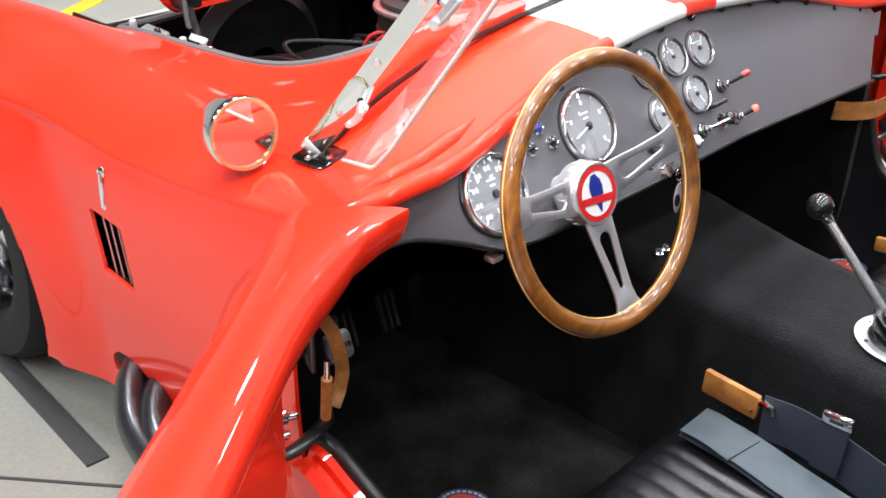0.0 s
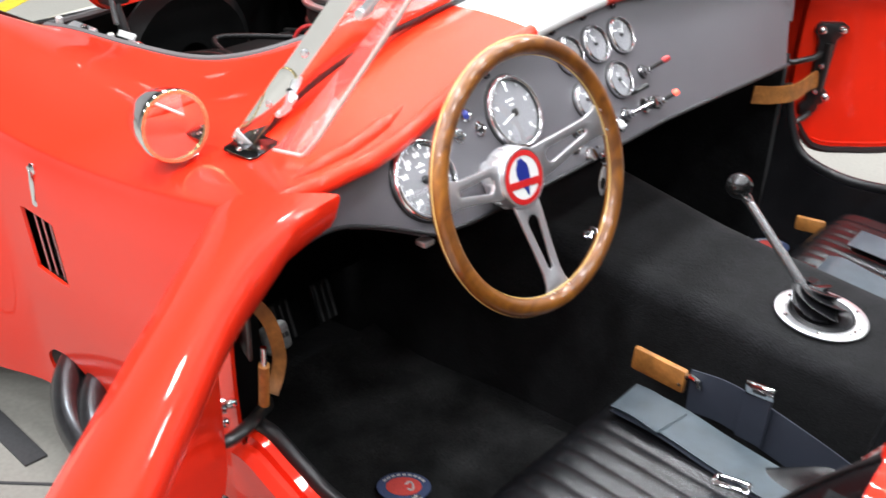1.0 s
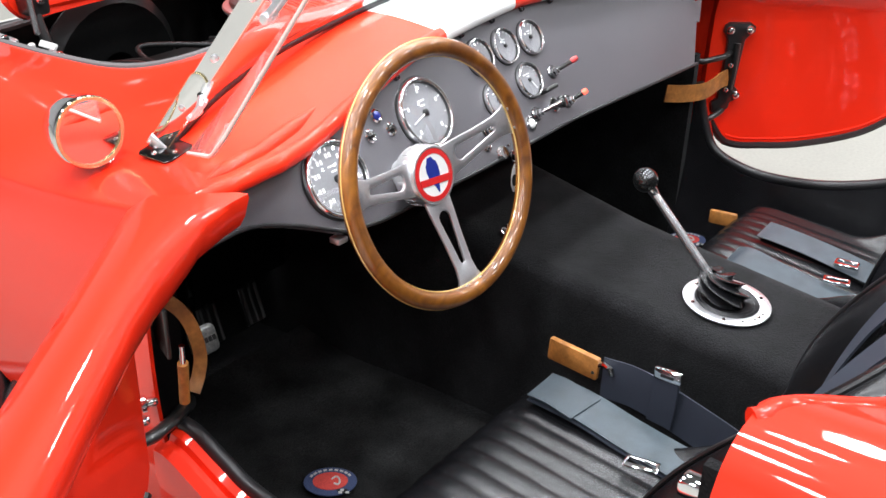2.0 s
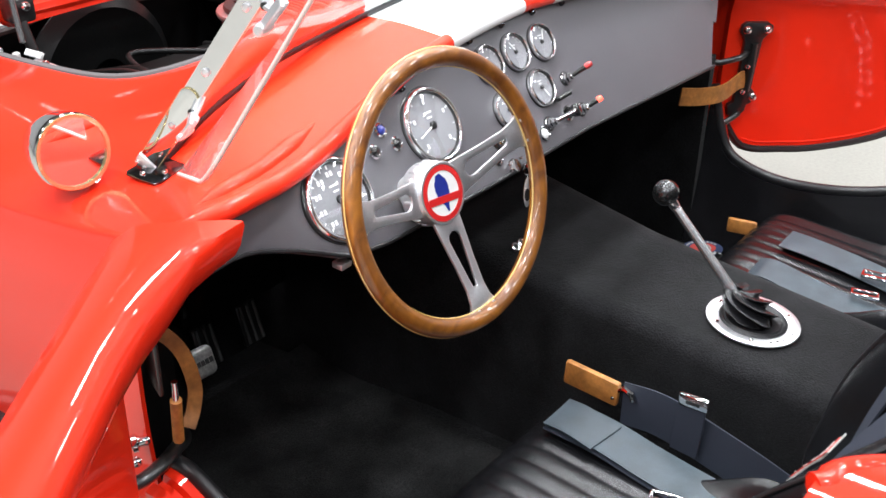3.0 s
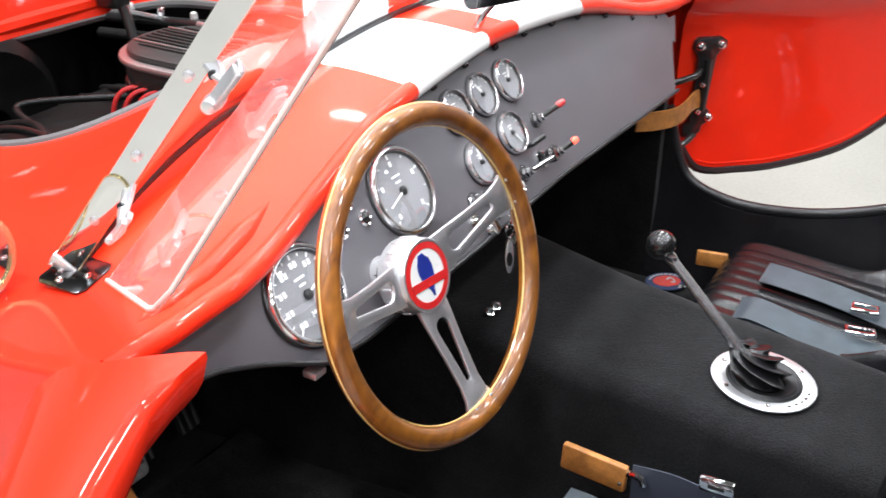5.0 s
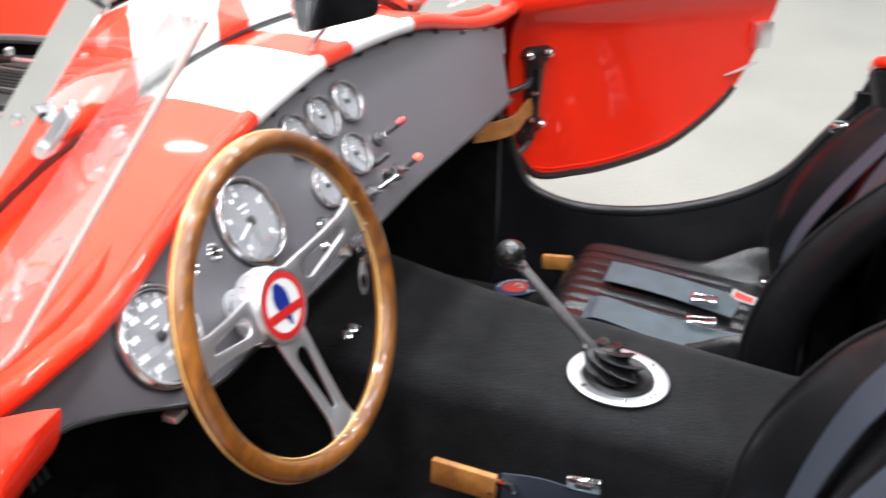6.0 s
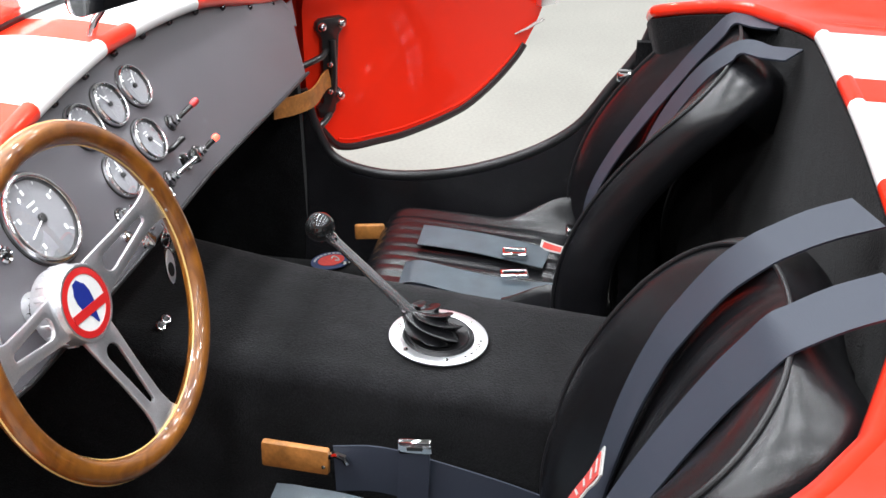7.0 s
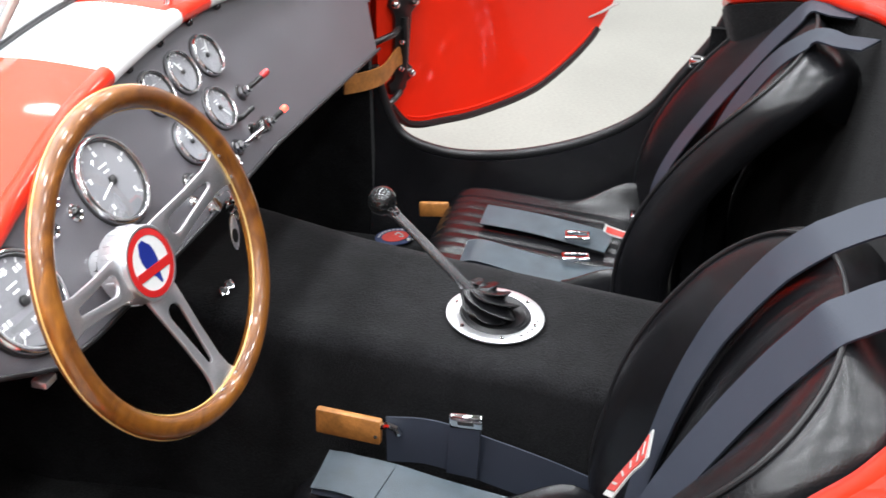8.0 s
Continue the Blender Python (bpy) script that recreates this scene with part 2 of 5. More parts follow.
def lathe(profile, m, seg=32):
    """A turned body: profile of (radius, height) about the local z axis."""
    bm = bmesh.new()
    rings = []
    for r, h in profile:
        if r < 1e-6:
            rings.append([bm.verts.new((0, 0, h))])
        else:
            rings.append([bm.verts.new((r * math.cos(2 * math.pi * j / seg), r * math.sin(2 * math.pi * j / seg), h)) for j in range(seg)])
    for a, b in zip(rings, rings[1:]):
        for j in range(seg):
            k = (j + 1) % seg
            if len(a) == 1 and len(b) == 1:
                continue
            if len(a) == 1:
                bm.faces.new((a[0], b[k], b[j]))
            elif len(b) == 1:
                bm.faces.new((a[j], a[k], b[0]))
            else:
                bm.faces.new((a[j], a[k], b[k], b[j]))
    bmesh.ops.transform(bm, matrix=m, verts=bm.verts[:])
    return bm


def plate(outline, thick, m, holes=(), bevel=0.0):
    """A flat plate with an outline in local xy and holes, extruded along local z."""
    bm = bmesh.new()
    edges = []
    for loop in (outline, *holes):
        vs = [bm.verts.new((x, y, 0)) for x, y in loop]
        edges += [bm.edges.new((vs[k], vs[(k + 1) % len(vs)])) for k in range(len(vs))]
    bmesh.ops.triangle_fill(bm, edges=edges, use_beauty=True)
    top = bmesh.ops.extrude_face_region(bm, geom=bm.faces[:])
    vs = [v for v in top["geom"] if isinstance(v, bmesh.types.BMVert)]
    bmesh.ops.translate(bm, verts=vs, vec=(0, 0, thick))
    bmesh.ops.recalc_face_normals(bm, faces=bm.faces[:])
    if bevel:
        rim = [e for e in bm.edges if e.calc_face_angle(0) > 1.0]
        bmesh.ops.bevel(bm, geom=rim, offset=bevel, segments=2, profile=0.5, affect="EDGES")
    bmesh.ops.transform(bm, matrix=m, verts=bm.verts[:])
    return bm


def join(*bms):
    out = bmesh.new()
    for b in bms:
        me = bpy.data.meshes.new("tmp")
        b.to_mesh(me)
        b.free()
        out.from_mesh(me)
        bpy.data.meshes.remove(me)
    return out


def frame_at(at, z_axis, x_hint=(1, 0, 0)):
    """A pose whose local z looks along z_axis and whose x is as near x_hint as can be."""
    z = Vector(z_axis).normalized()
    x = Vector(x_hint)
    x = (x - x.dot(z) * z).normalized()
    y = z.cross(x)
    return Matrix.Translation(at) @ Matrix((x, y, z)).transposed().to_4x4()


def disc(r, n=32):
    return [(r * math.cos(2 * math.pi * k / n), r * math.sin(2 * math.pi * k / n)) for k in range(n)]


def screw(at, normal, r, parent, mat=None):
    """A domed screw head."""
    return part("screw", lathe([(r, -0.002), (r, r * 0.3), (r * 0.8, r * 0.6), (r * 0.4, r * 0.72), (0, r * 0.75)], frame_at(at, normal, (0, 1, 0.1)), 12), mat or CHROME, parent)


# ---- the hall ----
def hall():
    tagged(link("floor", box((18, 18, 0.2), pose(0, 0, -0.1)), CONCRETE), "pale sealed concrete workshop floor", "floor", kind="structure")
    # walls are out of view; the south one is added dark to shape reflections
    for name, size, at in (("wall_north", (18.4, 0.2, CEIL), (0, 9.1, CEIL / 2)), ("wall_south", (18.4, 0.2, CEIL), (0, -9.1, CEIL / 2)),
                           ("wall_east", (0.2, 18, CEIL), (9.1, 0, CEIL / 2)), ("wall_west", (0.2, 18, CEIL), (-9.1, 0, CEIL / 2))):
        south = name == "wall_south"
        tagged(link(name, box(size, pose(*at)), DARK_REFLECTION_WALL if south else WALL), "unseen dark grey wall, added to darken reflections" if south else "plain white painted workshop wall", "wall", kind="structure")
    tagged(link("ceiling", box((18.4, 18.4, 0.2), pose(0, 0, CEIL + 0.1)), CEILING), "plain grey workshop ceiling", "ceiling", kind="structure")
    for lx, ly in LAMPS:
        lamp = thing("ceiling_lamp", (lx, ly, CEIL), "round steel high-bay lamp hanging under the ceiling", "ceiling lamp", "ceiling lamps")
        part("housing", lathe([(0.03, -0.0), (0.04, -0.14), (0.10, -0.20), (0.29, -0.330), (0.28, -0.331), (0.09, -0.21), (0, -0.21)], pose(lx, ly, CEIL), 24), WALL, lamp)
    tagged(link("yellow_line", box((0.09, 3.4, 0.004), pose(0.70, 3.45, 0.002, 0, 0, -58)), YELLOW), "worn yellow line painted on the concrete floor", "floor marking", kind="structure")
    tagged(link("floor_strip", box((0.045, 1.0, 0.005), pose(-0.73, 1.11, 0.0026, 0, 0, -3)), DARK_TAPE), "dark flat strip lying on the concrete floor", "floor strip")
    tagged(link("floor_joint", box((0.006, 4.0, 0.003), pose(-0.2, -0.15, 0.0016, 0, 0, 40)), DARK_TAPE), "narrow dark joint in the concrete floor", "floor joint", kind="structure")


hall()

# ---- the car ----
car = thing("sports_car", (XC, 0, 0), "red open two-seat sports car with white stripes, doors open", "car")

# Section of the front body: half widths and heights of eight lines at eight stations along the car.
YS = [-0.16, 0.10, 0.40, 0.70, 0.95, 1.20, 1.50, 1.72]
BODY_W = [[0.0] * 8,
          [0.28] * 8,
          [0.50, 0.50, 0.46, 0.44, 0.43, 0.43, 0.42, 0.36],
          [0.66, 0.65, 0.62, 0.62, 0.64, 0.64, 0.58, 0.46],
          [0.775, 0.755, 0.735, 0.745, 0.775, 0.78, 0.69, 0.52],
          [0.805, 0.785, 0.765, 0.765, 0.815, 0.82, 0.74, 0.55],
          [0.80, 0.785, 0.765, 0.76, 0.80, 0.80, 0.73, 0.54],
          [0.76, 0.75, 0.74, 0.74, 0.755, 0.76, 0.70, 0.50]]
BODY_Z = [[0.875, 0.885, 0.785, 0.735, 0.70, 0.64, 0.55, 0.44],
          [0.860, 0.866, 0.763, 0.722, 0.69, 0.63, 0.54, 0.44],
          [0.812, 0.812, 0.738, 0.716, 0.70, 0.65, 0.55, 0.42],
          [0.806, 0.764, 0.738, 0.760, 0.785, 0.765, 0.64, 0.44],
          [0.795, 0.736, 0.690, 0.695, 0.715, 0.69, 0.58, 0.42],
          [0.66, 0.62, 0.585, 0.565, 0.55, 0.54, 0.48, 0.38],
          [0.45, 0.42, 0.40, 0.38, 0.36, 0.36, 0.38, 0.34],
          [0.19, 0.19, 0.18, 0.16, 0.14, 0.15, 0.24, 0.28]]
EDGE_W = [0.0, 0.30, 0.48, 0.56, 0.62, 0.70, 0.76, 0.82]
EDGE_Y = [-0.060, -0.076, -0.096, -0.112, -0.122, -0.116, -0.102, -0.092]


def cubic(y, ys, vs):
    """A smooth value between stations."""
    j = int(np.clip(np.searchsorted(ys, y) - 1, 0, len(ys) - 2))
    h = ys[j + 1] - ys[j]
    t = (y - ys[j]) / h
    def slope(k):
        a, b = max(k - 1, 0), min(k + 1, len(ys) - 1)
        return (vs[b] - vs[a]) / (ys[b] - ys[a])
    m0, m1 = slope(j) * h, slope(j + 1) * h
    return (2 * t ** 3 - 3 * t * t + 1) * vs[j] + (t ** 3 - 2 * t * t + t) * m0 + (3 * t * t - 2 * t ** 3) * vs[j + 1] + (t ** 3 - t * t) * m1


def body_section(y, s):
    pts = [(cubic(y, YS, w), cubic(y, YS, z), 0) for w, z in zip(BODY_W, BODY_Z)]
    p = [Vector(q) for q in pts]
    # a tight shoulder line that fades out towards the wheel arch
    soft = p[4] + (p[5] - p[4]) * 0.3
    sharp = p[4] + Vector((0.019, -0.024, 0))
    k = max(0.0, min(1.0, (0.80 - y) / 0.30))
    p.insert(5, soft + (sharp - soft) * k)
    p = [Vector((-p[1].x, p[1].y, 0))] + p + [2 * p[-1] - p[-2]]
    t = s * (len(p) - 4)
    if t > 4:
        t = 4 + (t - 4) / 0.3 if t < 4.3 else 5 + (t - 4.3) / 0.7 if t < 5 else t + 1
    j = min(int(t), len(p) - 4)
    f = t - j
    a, b, c, d = p[j:j + 4]
    return 0.5 * (2 * b + (c - a) * f + (2 * a - 5 * b + 4 * c - d) * f * f + (3 * b - a - 3 * c + d) * f ** 3)


def body_height(w, y):
    lo, hi = 0.0, 0.6
    for _ in range(24):
        mid = (lo + hi) / 2
        if body_section(y, mid).x < abs(w):
            lo = mid
        else:
            hi = mid
    return body_section(y, lo).y


ARCH_Y, ARCH_Z, ARCH_R = 1.12, 0.325, 0.385
BAY_Y, BAY_L, BAY_W = 0.77, 0.42, 0.41


def bay_value(w, y):
    return (abs(w / BAY_W) ** 4 + abs((y - BAY_Y) / BAY_L) ** 4) ** 0.25


def vent_value(y, z):
    yy, zz = y - 0.472 - 0.27 * (z - 0.51), z - 0.51
    return max(abs(yy) / 0.052, abs(zz) / 0.052)


def front_body(side):
    nu, nv = 140, 130
    bm = bmesh.new()
    rows = []
    for j in range(nv + 1):
        row = []
        for i in range(nu + 1):
            s = i / nu
            w0 = body_section(-0.1, s).x
            y0 = lerp(w0, EDGE_W, EDGE_Y)
            if s > 0.56:
                y0 = -0.105 if side > 0 else lerp(s, [0.56, 0.66], [-0.105, -0.045])
            y = y0 + (1.72 - y0) * j / nv
            q = body_section(y, s)
            w, z = q.x, q.y
            if s > 0.5:
                # the wheel arch flare stands proud of the side
                k = 1 - min(1.0, max(0.0, (math.hypot(y - ARCH_Y, z - ARCH_Z) - ARCH_R) / 0.17))
                w += 0.034 * k * k * (3 - 2 * k) * min(1.0, (s - 0.5) / 0.12)
            row.append(bm.verts.new((XC + side * w, y, z)))
        rows.append(row)
    for j in range(nv):
        for i in range(nu):
            vs = (rows[j][i], rows[j][i + 1], rows[j + 1][i + 1], rows[j + 1][i])
            c = sum((v.co for v in vs), Vector()) / 4
            w, s = side * (c.x - XC), (i + 0.5) / nu
            if s < 0.45 and bay_value(w, c.y) < 0.995:
                continue
            if s > 0.6 and math.hypot(c.y - ARCH_Y, c.z - ARCH_Z) < ARCH_R * 0.995:
                continue
            if s > 0.6 and vent_value(c.y, c.z) < 1:
                continue
            if s > 0.6 and math.hypot((c.y - 0.49) / 0.075, (c.z - 0.238) / 0.045) < 1:
                continue
            bm.faces.new(vs)
    bmesh.ops.delete(bm, geom=[v for v in bm.verts if not v.link_faces], context="VERTS")
    for v in bm.verts:
        if not v.is_boundary:
            continue
        w = side * (v.co.x - XC)
        if w > 0.66:
            g = math.hypot(v.co.y - ARCH_Y, v.co.z - ARCH_Z) / ARCH_R
            if abs(g - 1) < 0.09:
                v.co.y, v.co.z = ARCH_Y + (v.co.y - ARCH_Y) / g, ARCH_Z + (v.co.z - ARCH_Z) / g
            h = math.hypot((v.co.y - 0.49) / 0.075, (v.co.z - 0.238) / 0.045)
            if abs(h - 1) < 0.4:
                v.co.y, v.co.z = 0.49 + (v.co.y - 0.49) / h, 0.238 + (v.co.z - 0.238) / h
            e = vent_value(v.co.y, v.co.z)
            if abs(e - 1) < 0.4:
                yy, zz = v.co.y - 0.472 - 0.27 * (v.co.z - 0.51), v.co.z - 0.51
                if abs(yy) / 0.052 > abs(zz) / 0.052:
                    v.co.y += math.copysign(0.052, yy) - yy
                else:
                    v.co.z += math.copysign(0.052, zz) - zz
        elif w > 0.005:
            g = bay_value(w, v.co.y)
            if abs(g - 1) < 0.06:
                v.co.x, v.co.y = XC + side * w / g, BAY_Y + (v.co.y - BAY_Y) / g
    return thicken(bm, 0.006)


def lip_line(side, n=60):
    """The rolled rear edge of the cowl, from the middle to the door."""
    out = []
    for k in range(n + 1):
        s = 0.56 * k / n
        w0 = body_section(-0.1, s).x
        y = lerp(w0, EDGE_W, EDGE_Y)
        q = body_section(y, s)
        out.append((XC + side * q.x, y, q.y - 0.007))
    return out


for side, nm in ((-1, "front_wing"), (1, "front_wing")):
    wing = part(nm, front_body(side), STRIPED, car)
    part("rolled_edge", sweep(lip_line(side), 0.013, 12), STRIPED, wing)
    bead = []
    for k in range(31):
        s = 0.26 + 0.23 * k / 30
        y = lerp(body_section(-0.1, s).x, EDGE_W, EDGE_Y) + 0.040
        q = body_section(y, s)
        bead.append((XC + side * q.x, y, q.y - 0.0030))
    part("swage_line", sweep(bead, lambda t: 0.0140 * max(0.1, min(1, 4 * t, 5 * (1 - t))), 12), PAINT, wing)

# Door opening: the line of its rubber seal.
OPEN_Y = {1: [-0.10, -0.128, -0.165, -0.25, -0.35, -0.462, -0.58, -0.672, -0.735, -0.785, -0.815], -1: [-0.06, -0.090, -0.140, -0.20, -0.32, -0.46, -0.58, -0.68, -0.75, -0.80, -0.835]}
OPEN_Z = {1: [0.55, 0.456, 0.397, 0.371, 0.373, 0.396, 0.442, 0.505, 0.593, 0.668, 0.750], -1: [0.43, 0.428, 0.407, 0.385, 0.378, 0.402, 0.440, 0.490, 0.550, 0.610, 0.680]}


def opening_line(side, w, n=60, dz=0.0):
    return [(XC + side * w, p.x, p.y + dz) for p in spline([(y, z, 0) for y, z in zip(OPEN_Y[side], OPEN_Z[side])], n)]


SEAL_W = {1: 0.728, -1: 0.768}


def sill(side):
    line = opening_line(side, SEAL_W[side] + 0.007, 70)
    if side < 0:
        prof = [(0.0, 0.0), (0.012, -0.004), (0.016, -0.014), (0.030, -0.016), (0.034, -0.008), (0.042, -0.012)]
    else:
        prof = [(0.0, 0.0), (0.014, -0.008), (0.020, -0.020), (0.034, -0.034), (0.042, -0.040), (0.050, -0.05)]
    bm = bmesh.new()
    rows = []
    for q in line:
        row = [bm.verts.new((q[0] + side * a, q[1], q[2] + b)) for a, b in prof]
        z0 = q[2] + prof[-1][1]
        for f in (0.15, 0.4, 0.7, 1.0):
            z = z0 + (0.19 - z0) * f
            w = lerp(z, [0.19, 0.32, 0.45, 0.66, 0.78], [0.755, 0.79, 0.80, 0.805, 0.785]) + (0.022 if side < 0 else 0)
            row.append(bm.verts.new((XC + side * w, q[1], z)))
        rows.append(row)
    for a, b in zip(rows, rows[1:]):
        for j in range(len(a) - 1):
            bm.faces.new((a[j], a[j + 1], b[j + 1], b[j]))
    return thicken(bm, 0.004)


# Rear body with its cockpit edge.
REAR_W = {1: [0.0, 0.28, 0.42, 0.50, 0.585, 0.64, 0.70], -1: [0.0, 0.30, 0.45, 0.60, 0.68, 0.73, 0.775]}
REAR_Y = {1: [-1.030, -1.030, -1.005, -0.965, -0.880, -0.805, -0.800], -1: [-1.030, -1.030, -1.010, -0.955, -0.905, -0.872, -0.845]}


def rear_section(y, s, side=1):
    k = np.clip((-0.8 - y) / 1.4, 0, 1)
    h = math.sin(math.pi * k)
    if side > 0:
        ctrl = [(0, 0.865 - 0.10 * k * k), (0.28, 0.862 - 0.10 * k * k), (0.46, 0.845 - 0.09 * k), (0.58, 0.800 + 0.06 * h),
                (0.70, 0.760 + 0.11 * h), (0.79 + 0.05 * h, 0.69 + 0.03 * h), (0.80 + 0.07 * h, 0.50), (0.76, 0.19)]
    else:
        ctrl = [(0, 0.865 - 0.10 * k * k), (0.30, 0.845 - 0.10 * k * k), (0.52, 0.808 - 0.05 * k), (0.66, 0.806 + 0.03 * h),
                (0.775, 0.838 + 0.03 * h), (0.855 + 0.03 * h, 0.800 + 0.03 * h), (0.885 + 0.03 * h, 0.58), (0.78, 0.19)]
    p = [Vector((a, b, 0)) for a, b in ctrl]
    p = [Vector((-p[1].x, p[1].y, 0))] + p + [2 * p[-1] - p[-2]]
    t = s * (len(p) - 3)
    j = min(int(t), len(p) - 4)
    f = t - j
    a, b, c, d = p[j:j + 4]
    return 0.5 * (2 * b + (c - a) * f + (2 * a - 5 * b + 4 * c - d) * f * f + (3 * b - a - 3 * c + d) * f ** 3)


def rear_start(s, side):
    return lerp(rear_section(-0.85, s, side).x, REAR_W[side], REAR_Y[side]) if s < 0.6 else (-0.80 if side > 0 else -0.838)


def rear_body(side):
    def fn(u, v):
        y0 = rear_start(u, side)
        y = y0 + (-2.15 - y0) * v
        q = rear_section(y, u, side)
        f = max(0.0, (v - 0.62) / 0.38)
        drop = 0.30 * f ** 2.2 * max(0.0, (q.y - 0.25) / 0.6)
        return (XC + side * q.x * (1 - 0.24 * f ** 2), y, q.y - drop)
    bm = grid(fn, 70, 50)
    gone = [f for f in bm.faces if math.hypot(f.calc_center_median().y + 1.18, f.calc_center_median().z - 0.33) < 0.37 and f.calc_center_median().z < 0.66 and abs(f.calc_center_median().x - XC) > 0.6]
    bmesh.ops.delete(bm, geom=gone, context="FACES")
    return thicken(bm, 0.006)


def rear_edge(side, n=50, drop=0.008):
    out = []
    for k in range(n + 1):
        s = 0.60 * k / n
        y = rear_start(s, side)
        q = rear_section(y, s, side)
        out.append((XC + side * q.x, y, q.y - drop))
    return out


for side in (-1, 1):
    part("sill", sill(side), PAINT, car)
    part("door_seal", sweep(opening_line(side, SEAL_W[side], 70, 0.004), 0.011, 10), RUBBER, car, "black rubber door seal")
    quarter = part("rear_wing", rear_body(side), STRIPED, car)
    part("rolled_edge", sweep(rear_edge(side), 0.012, 10), STRIPED, quarter)
part("tail_panel", thicken(grid(lambda u, v: (XC + (2 * u - 1) * (0.50 + 0.09 * math.sin(math.pi * v)), -2.15 - 0.05 * math.sin(math.pi * u) * math.sin(math.pi * v), 0.17 + 0.36 * v), 16, 8), 0.006), PAINT, car)


# ---- cockpit lining ----
def lining():
    # the wall behind the seats
    def back(u, v):
        line = rear_edge(1 if u >= 0.5 else -1, 50, 0.02)
        k = abs(u - 0.5) * 2 * 50
        j = min(int(k), 49)
        a, b = Vector(line[j]), Vector(line[j + 1])
        top = a + (b - a) * (k - j)
        low = Vector((XC + (top.x - XC) * 0.97, -0.965, 0.14))
        return top + (low - top) * v
    part("rear_bulkhead", thicken(grid(back, 80, 14), 0.01), CARPET, car, "black carpeted wall behind the seats")
    for side in (-1, 1):
        def wall(u, v, side=side):
            line = opening_line(side, SEAL_W[side] - 0.006, 60, -0.004)
            k = min(int(u * 60), 59)
            a, b = Vector(line[k]), Vector(line[k + 1])
            top = a + (b - a) * (u * 60 - k)
            low = Vector((XC + side * 0.66, top.y, 0.14))
            q = top + (low - top) * v
            q.x += side * 0.012 * math.sin(v * math.pi)
            return q
        part("side_trim", thicken(grid(wall, 60, 8), 0.008), LEATHER, car, "black vinyl trim under the door opening")
        front, back_y = 0.42, (-0.105 if side > 0 else 0.05)
        part("kick_panel", box((0.02, front - back_y, 0.50), pose(XC + side * 0.69, (front + back_y) / 2, 0.38)), CARPET, car)
        part("jamb_panel", box((0.06, 0.012, 0.46), pose(XC + side * 0.712, 0.045, 0.37)), BAY_SHADE_BLACK, car)
    for side in (-1, 1):
        part("rear_side_trim", box((0.015, 0.22, 0.56), pose(XC + side * 0.70, -0.885, 0.42)), CARPET, car)
    part("firewall", box((1.38, 0.02, 0.34), pose(XC, 0.425, 0.30, 0, 0, 0)), CARPET, car, "black carpeted firewall")
    part("floor_pan", box((1.38, 1.5, 0.02), pose(XC, -0.27, 0.125)), CARPET, car)


def tunnel():
    def fn(u, v):
        y = 0.42 - 1.40 * v
        z1 = 0.447 + 0.07 * (max(-0.75, min(-0.25, y)) + 0.513) + 0.085 * np.clip((y + 0.25) / 0.6, 0, 1) 
        wl = 0.035 + lerp(y, [-0.9, -0.4, 0.0, 0.4], [0.110, 0.112, 0.125, 0.17])
        wr = lerp(y, [-0.9, -0.4, 0.0, 0.4], [0.135, 0.155, 0.185, 0.22])
        a = u * 2 - 1
        x = XC + 0.02 + (a * (wr if a > 0 else wl)) * 1.0
        k = abs(a)
        if k > 0.72:
            f = (k - 0.72) / 0.28
            x = XC + 0.02 + math.copysign((wr if a > 0 else wl) * (0.72 + 0.28 * min(1, math.sin(min(1, f * 2.2) * math.pi / 2)) + 0.12 * max(0, f - 0.45)), a)
            z = z1 - 0.025 * min(1, (f * 2.2)) ** 2 - max(0, f - 0.45) / 0.55 * (z1 - 0.14)
        else:
            z = z1
        return (x, y, z)
    part("transmission_tunnel", grid(fn, 60, 60), CARPET, car, "black carpeted transmission tunnel")


lining()
tunnel()

# ---- dashboard ----
DASH_N = Vector((0, -0.855, 0.518)).normalized()
DASH_UP = Vector((0, 0.518, 0.855)).normalized()
DASH_AT = Vector((XC, -0.115, 0.775))


def on_dash(x, z, lift=0.0):
    """The point of the dash face at x and height z."""
    return Vector((x, -0.115 + (z - 0.775) * 0.518 / 0.855, z)) + DASH_N * lift


DASH_BOT_X = [-0.74, -0.66, -0.63, -0.59, -0.555, -0.52, -0.45, -0.2, 0.06, 0.30, 0.64]
DASH_BOT_Z = [0.719, 0.723, 0.718, 0.709, 0.697, 0.683, 0.676, 0.676, 0.680, 0.674, 0.666]


